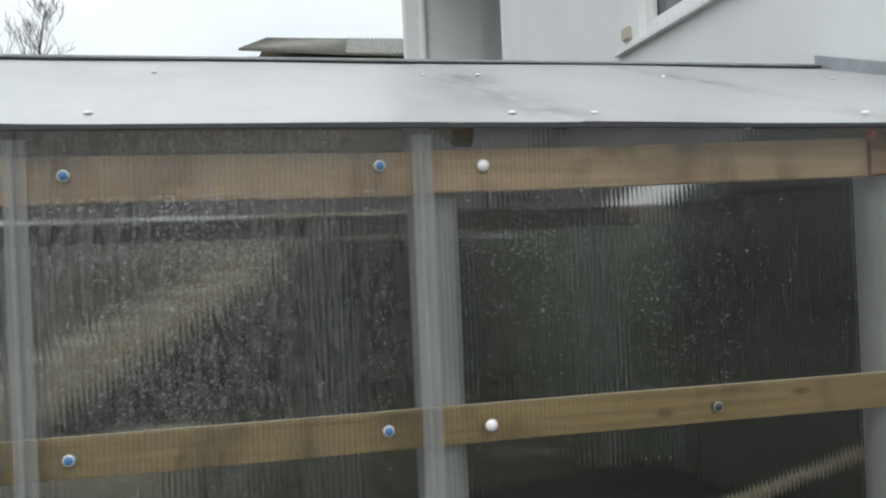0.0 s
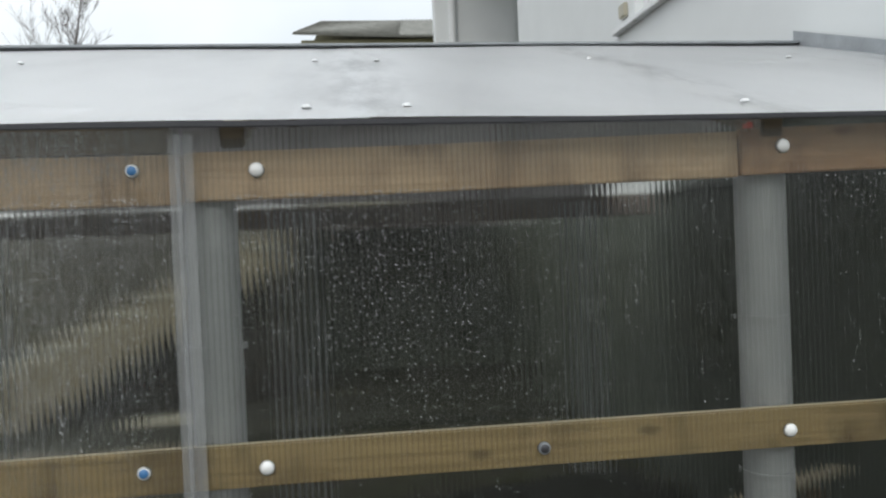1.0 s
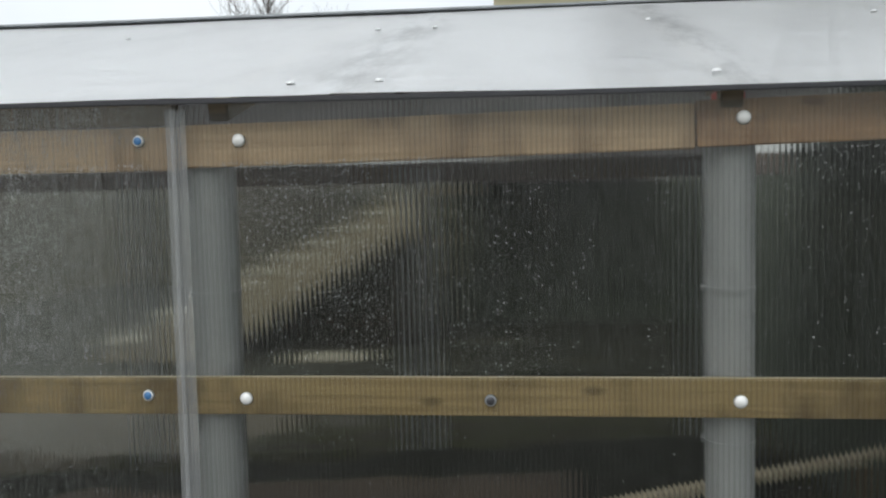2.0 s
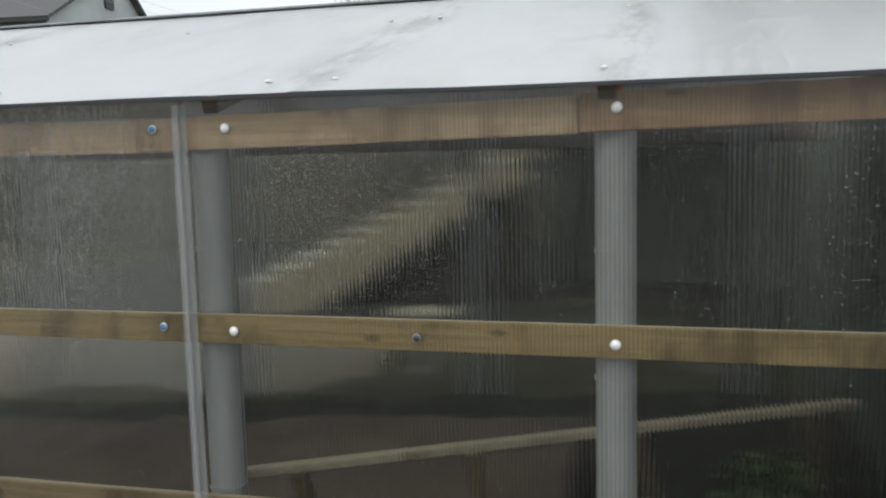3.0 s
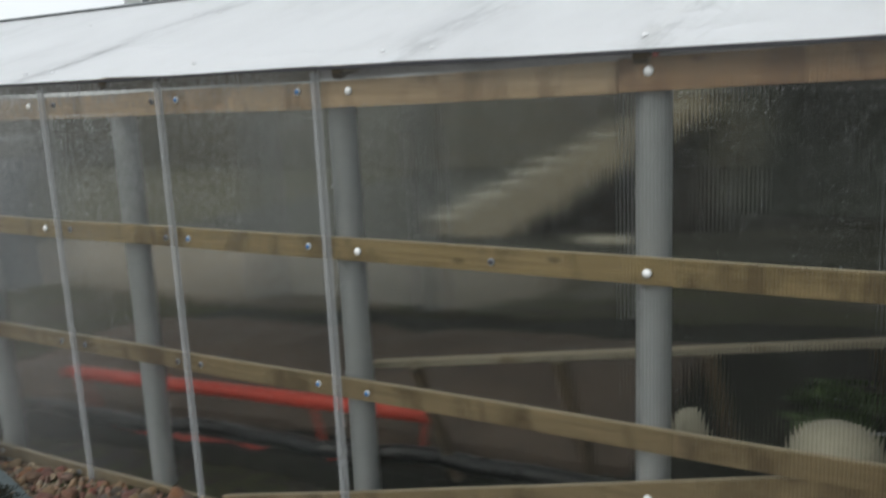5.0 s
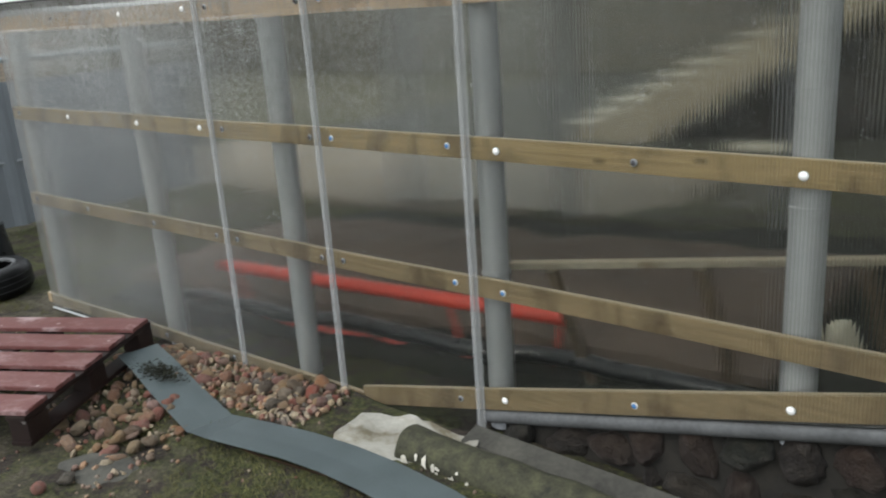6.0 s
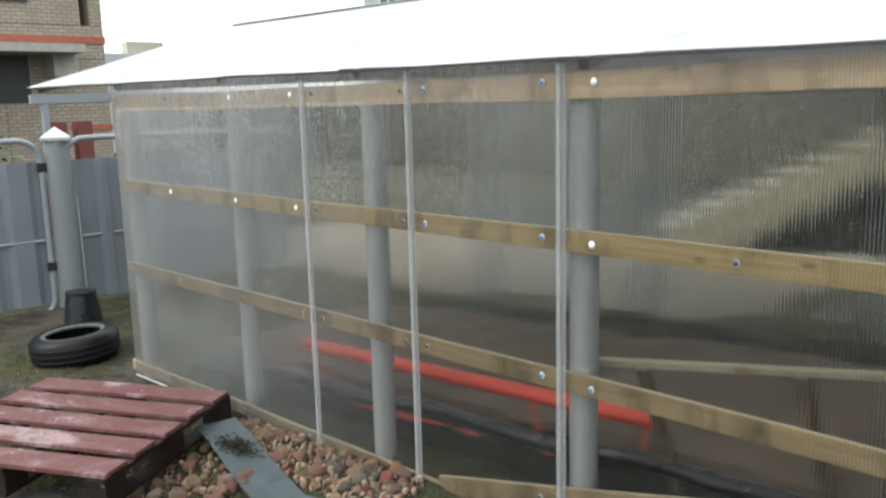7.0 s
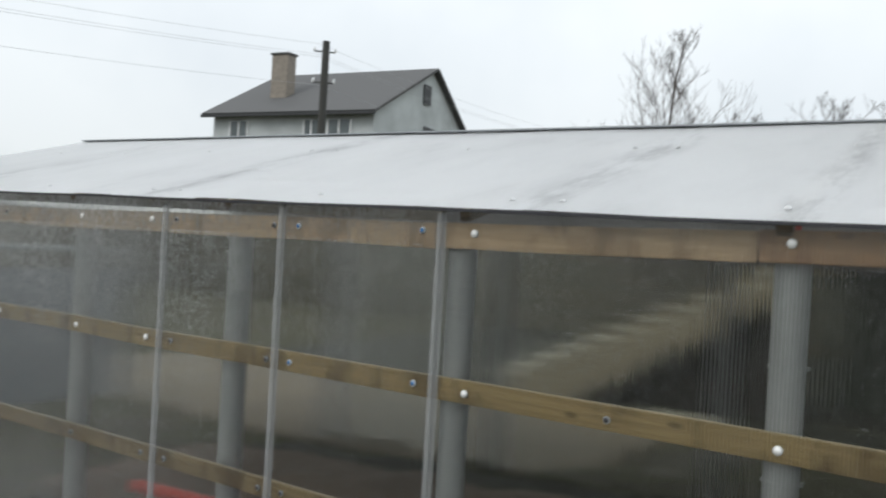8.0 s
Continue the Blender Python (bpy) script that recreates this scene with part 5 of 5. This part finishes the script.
part("wall", box((-8, 1.0, 4.0), (0.0, 1.35, 14), 0.02), "brick", bh)
part("wall", box((-8, -1.4, 4.0), (0.0, 0.75, 14), 0.02), "brick", bh)
part("red_band", box((0.0, -16, 3.52), (0.03, 1.38, 3.72), 0.004), "red_brick", bh, "red brick course")
part("red_band", box((0.0, 0.2, 1.15), (0.03, 1.38, 1.3), 0.004), "red_brick", bh, "red brick course")
part("balcony_slab", box((0.0, -16, 3.2), (1.3, 0.3, 3.42), 0.01), "concrete", bh, "weathered concrete slab")
part("balcony_side", box((0.0, -0.3, 2.6), (0.6, 0.35, 3.2), 0.01), "concrete", bh)
part("opening", box((0.0, -6, 1.95), (0.05, -0.75, 3.15), 0.01), "dark", bh, "dark unglazed opening")
part("opening", box((0.0, -3, 4.55), (0.05, -0.6, 6.4), 0.01), "dark", bh, "dark unglazed opening")

nb = thing("neighbour_house", "low grey house with a brick chimney far off", "house", at=(-34.8, 16.4, -0.2))
part("wall", box((-6, -3, -1), (0, 0.8, 4.2), 0.02), "grey_render", nb)
part("chimney", box((-1, -0.3, 4.1), (-0.4, 1.4, 4.75), 0.02), "cream", nb)

for y in (4.12, 4.5):
    rp = thing("red_gate_pillar", "brownish red sheet-metal pillar by the street", "pillar", "street pillars", at=(-11.4, y, -0.4))
    part("body", box((-0.1, -0.12, 0), (0.1, 0.12, 1.85), 0.01), "redpost", rp)
rp = thing("street_fence", "brownish red metal street fence", "fence", at=(-11.5, 3.8, -0.4))
part("board", box((0, 0, 0), (0.04, 1.6, 0.9), 0.005), "redpost", rp)
leafy("evergreen_bush", "dense green bush by the street fence", "bush", (-10.6, 2.7, -0.35), 900, 0.65, 1.7, 0.12, 9)

# ---- stones: heap by the wall, loose ones, and the footing ----


def stone_mesh(seed, material, flat=0.75, fine=2, rugged=0.0):
    bm = bmesh.new()
    bmesh.ops.create_icosphere(bm, subdivisions=fine, radius=1)
    cut = random.Random(seed)
    planes = [(Vector((cut.gauss(0, 1), cut.gauss(0, 1), cut.gauss(0, 1))).normalized(), cut.uniform(0.55, 0.85)) for _ in range(9)]
    for v in bm.verts:
        d = v.co.normalized()
        r = 1 + 0.30 * noise.noise(d * 1.3 + Vector((seed * 3.7, 0, 0)))
        for nrm, dist in planes:
            k = d.dot(nrm)
            if k > 0.05:
                r = min(r, dist / k)
        v.co = d * r * (1 + 0.10 * noise.noise(d * 5 + Vector((0, seed, 0))) + rugged * (noise.noise(d * 9 + Vector((seed, 0, 0))) + 0.6 * noise.noise(d * 19)))
        v.co.z *= flat
    me = bpy.data.meshes.new("stone")
    bm.to_mesh(me)
    bm.free()
    me.materials.append(M[material])
    me.shade_smooth()
    return me


rnd = random.Random(4)
stone_meshes = [stone_mesh(k, "stone", 0.6 + 0.05 * (k % 5)) for k in range(9)]
heap = thing("stone_heap", "heap of rounded reddish and grey field stones", "stones")


def lay_stone(x, y, r, lift=0.3, parent=heap, meshes=stone_meshes):
    o = new("stone", rnd.choice(meshes))
    o.parent = parent
    o.location = (x, y, height(x, y) + r * lift)
    o.rotation_euler = (rnd.uniform(-0.6, 0.6), rnd.uniform(-0.6, 0.6), rnd.uniform(0, 6.28))
    o.scale = (r * rnd.uniform(0.85, 1.25), r * rnd.uniform(0.8, 1.1), r * rnd.uniform(0.8, 1.1))


for _ in range(190):
    x = rnd.uniform(-2.4, -0.80)
    y = rnd.uniform(1.40 if x < -1.2 else 1.46, 1.715)
    r = rnd.choice((0.014, 0.018, 0.024, 0.03, 0.04)) * rnd.uniform(0.8, 1.2)
    lay_stone(x, y, r, rnd.uniform(0.2, 1.0))
for _ in range(72):
    x = rnd.uniform(-2.15, -1.25)
    y = rnd.uniform(0.85, 1.30) + 0.28 * (-1.6 - x)
    lay_stone(x, y, rnd.choice((0.015, 0.02, 0.028, 0.038, 0.046)), rnd.uniform(0.15, 0.9))
for x, y, r in ((-1.60, 0.955, 0.062), (-1.42, 0.975, 0.055), (-1.74, 0.90, 0.058), (-1.33, 0.63, 0.042), (-1.36, 0.53, 0.04), (-1.48, 0.84, 0.035), (-1.2, 1.56, 0.05), (-1.02, 1.53, 0.048), (-1.12, 1.60, 0.045), (-1.9, 0.86, 0.055), (-1.30, 0.92, 0.04), (-1.62, 0.78, 0.045)):
    lay_stone(x, y, r, 0.5)

footing = thing("stone_footing", "low footing of rough dark field boulders in mortar", "footing")
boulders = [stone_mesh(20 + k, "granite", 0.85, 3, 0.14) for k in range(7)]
part("mortar", slab([(-0.03, 1.79, -0.3), (1.96, 1.79, -0.3), (1.96, 1.79, 0.47), (-0.03, 1.79, -0.01)], -0.14), "mortar", footing, "dark crumbling mortar")
part("base_plate", box((-0.64, 1.716, -0.34), (-0.052, 1.732, -0.128), 0.004), "asbestos", footing, "grey cement board under the sheet")
x = 0.02
while x < 1.95:
    w = rnd.uniform(0.12, 0.2)
    z = 0.010 + 0.244 * (x + w / 2)
    while z > -0.25:
        hgt = rnd.uniform(0.12, 0.18)
        o = new("stone", rnd.choice(boulders))
        o.parent = footing
        o.location = (x + w / 2 + rnd.uniform(-0.02, 0.02), 1.795, z - hgt / 2)
        o.rotation_euler = (rnd.uniform(-0.3, 0.3), rnd.uniform(0, 6.28), rnd.uniform(-0.3, 0.3))
        o.scale = (w * rnd.uniform(0.6, 0.72), 0.07, hgt * rnd.uniform(0.58, 0.7))
        z -= hgt + 0.012
    x += w + 0.012

# loose pebbles and short winter grass
rnd = random.Random(8)
verts, faces = [], []
for _ in range(85000):
    x, y = rnd.uniform(-5.6, 0.9), rnd.uniform(-0.4, 1.7)
    if noise.noise((x * 1.1, y * 1.1, 5)) + 0.5 * noise.noise((x * 5, y * 5, 1)) < 0.02 or (x > -2.2 and y > 1.25):
        continue
    z = height(x, y)
    a, hgt, w = rnd.uniform(0, 6.28), rnd.uniform(0.006, 0.030), rnd.uniform(0.0012, 0.0032)
    lx, ly = rnd.uniform(-0.02, 0.02), rnd.uniform(-0.02, 0.02)
    k = len(verts)
    verts += [(x - w * math.cos(a), y - w * math.sin(a), z - 0.004), (x + w * math.cos(a), y + w * math.sin(a), z - 0.004), (x + lx, y + ly, z + hgt)]
    faces.append((k, k + 1, k + 2))
me = bpy.data.meshes.new("grass")
me.from_pydata(verts, [], faces)
me.materials.append(M["grass"])
tagged(new("grass", me), "short sparse winter grass and moss", "grass", kind="stuff")
# gravel between and round the larger stones
verts, faces = [], []
bits = [stone_mesh(60 + k, "gravel", 0.65) for k in range(4)]
shapes = []
for me in bits:
    shapes.append(([v.co.copy() for v in me.vertices], [tuple(p.vertices) for p in me.polygons]))
    bpy.data.meshes.remove(me)
for i in range(1800):
    if i < 1200:
        x, y, r = rnd.uniform(-2.42, -0.75), rnd.uniform(1.36, 1.72), rnd.choice((0.008, 0.011, 0.015, 0.02)) * rnd.uniform(0.8, 1.3)
    elif i < 1380:
        x = rnd.uniform(-2.2, -1.15)
        y, r = rnd.uniform(0.75, 1.32) + 0.28 * (-1.6 - x), rnd.choice((0.007, 0.011, 0.016, 0.022)) * rnd.uniform(0.8, 1.3)
    else:
        x, y, r = rnd.uniform(-4.6, 0.3), rnd.uniform(0.1, 1.5), rnd.uniform(0.003, 0.011)
    t = Matrix.Translation((x, y, height(x, y) + r * rnd.uniform(0.2, 0.9))) @ Euler((rnd.uniform(0, 6), rnd.uniform(0, 6), rnd.uniform(0, 6))).to_matrix().to_4x4() @ Matrix.Scale(r, 4)
    vs, fs = shapes[i % 4]
    k = len(verts)
    verts += [t @ v for v in vs]
    faces += [tuple(k + j for j in f) for f in fs]
me = bpy.data.meshes.new("gravel")
me.from_pydata(verts, [], faces)
me.materials.append(M["gravel"])
me.shade_smooth()
tagged(new("gravel", me), "small mixed gravel between the field stones", "gravel", kind="stuff")

# clod of moss and twigs lying on the steel strip, slabs of trodden concrete
clod = []
verts, faces = [], []
for _ in range(700):
    x, y = rnd.gauss(-1.78, 0.09), rnd.gauss(1.35, 0.035)
    z = -0.065 + abs(rnd.gauss(0, 0.010))
    a, w, l = rnd.uniform(0, 6.28), rnd.uniform(0.001, 0.004), rnd.uniform(0.01, 0.035)
    dx, dy = l * math.cos(a), l * math.sin(a)
    k = len(verts)
    verts += [(x, y, z), (x + dx - dy * 0.12, y + dy + dx * 0.12, z + rnd.uniform(0, 0.012)), (x + dx, y + dy, z + w)]
    faces.append((k, k + 1, k + 2))
me = bpy.data.meshes.new("moss_clod")
me.from_pydata(verts, [], faces)
me.materials.append(M["bed_soil"])
tagged(new("moss_clod", me), "dark dry moss and twigs fallen on the steel strip", "debris", kind="stuff")
for x, y, sx, sy, turn in ((-1.28, 0.78, 0.24, 0.12, 0.3), (-2.2, 0.42, 0.3, 0.2, 0.8)):
    bm = bmesh.new()
    bmesh.ops.create_icosphere(bm, subdivisions=3, radius=1)
    for v in bm.verts:
        v.co += 0.22 * v.co * noise.noise(v.co * 2.1 + Vector((x, y, 0)))
        v.co = Vector((v.co.x * sx, v.co.y * sy, v.co.z * 0.03))
    o = part("concrete_lump", bm, "rough_cement", smooth=True)
    o.location = (x, y, height(x, y) - 0.006)
    o.rotation_euler = (0, 0, turn)
    tagged(o, "flat lump of spilled grey concrete in the earth", "rubble")
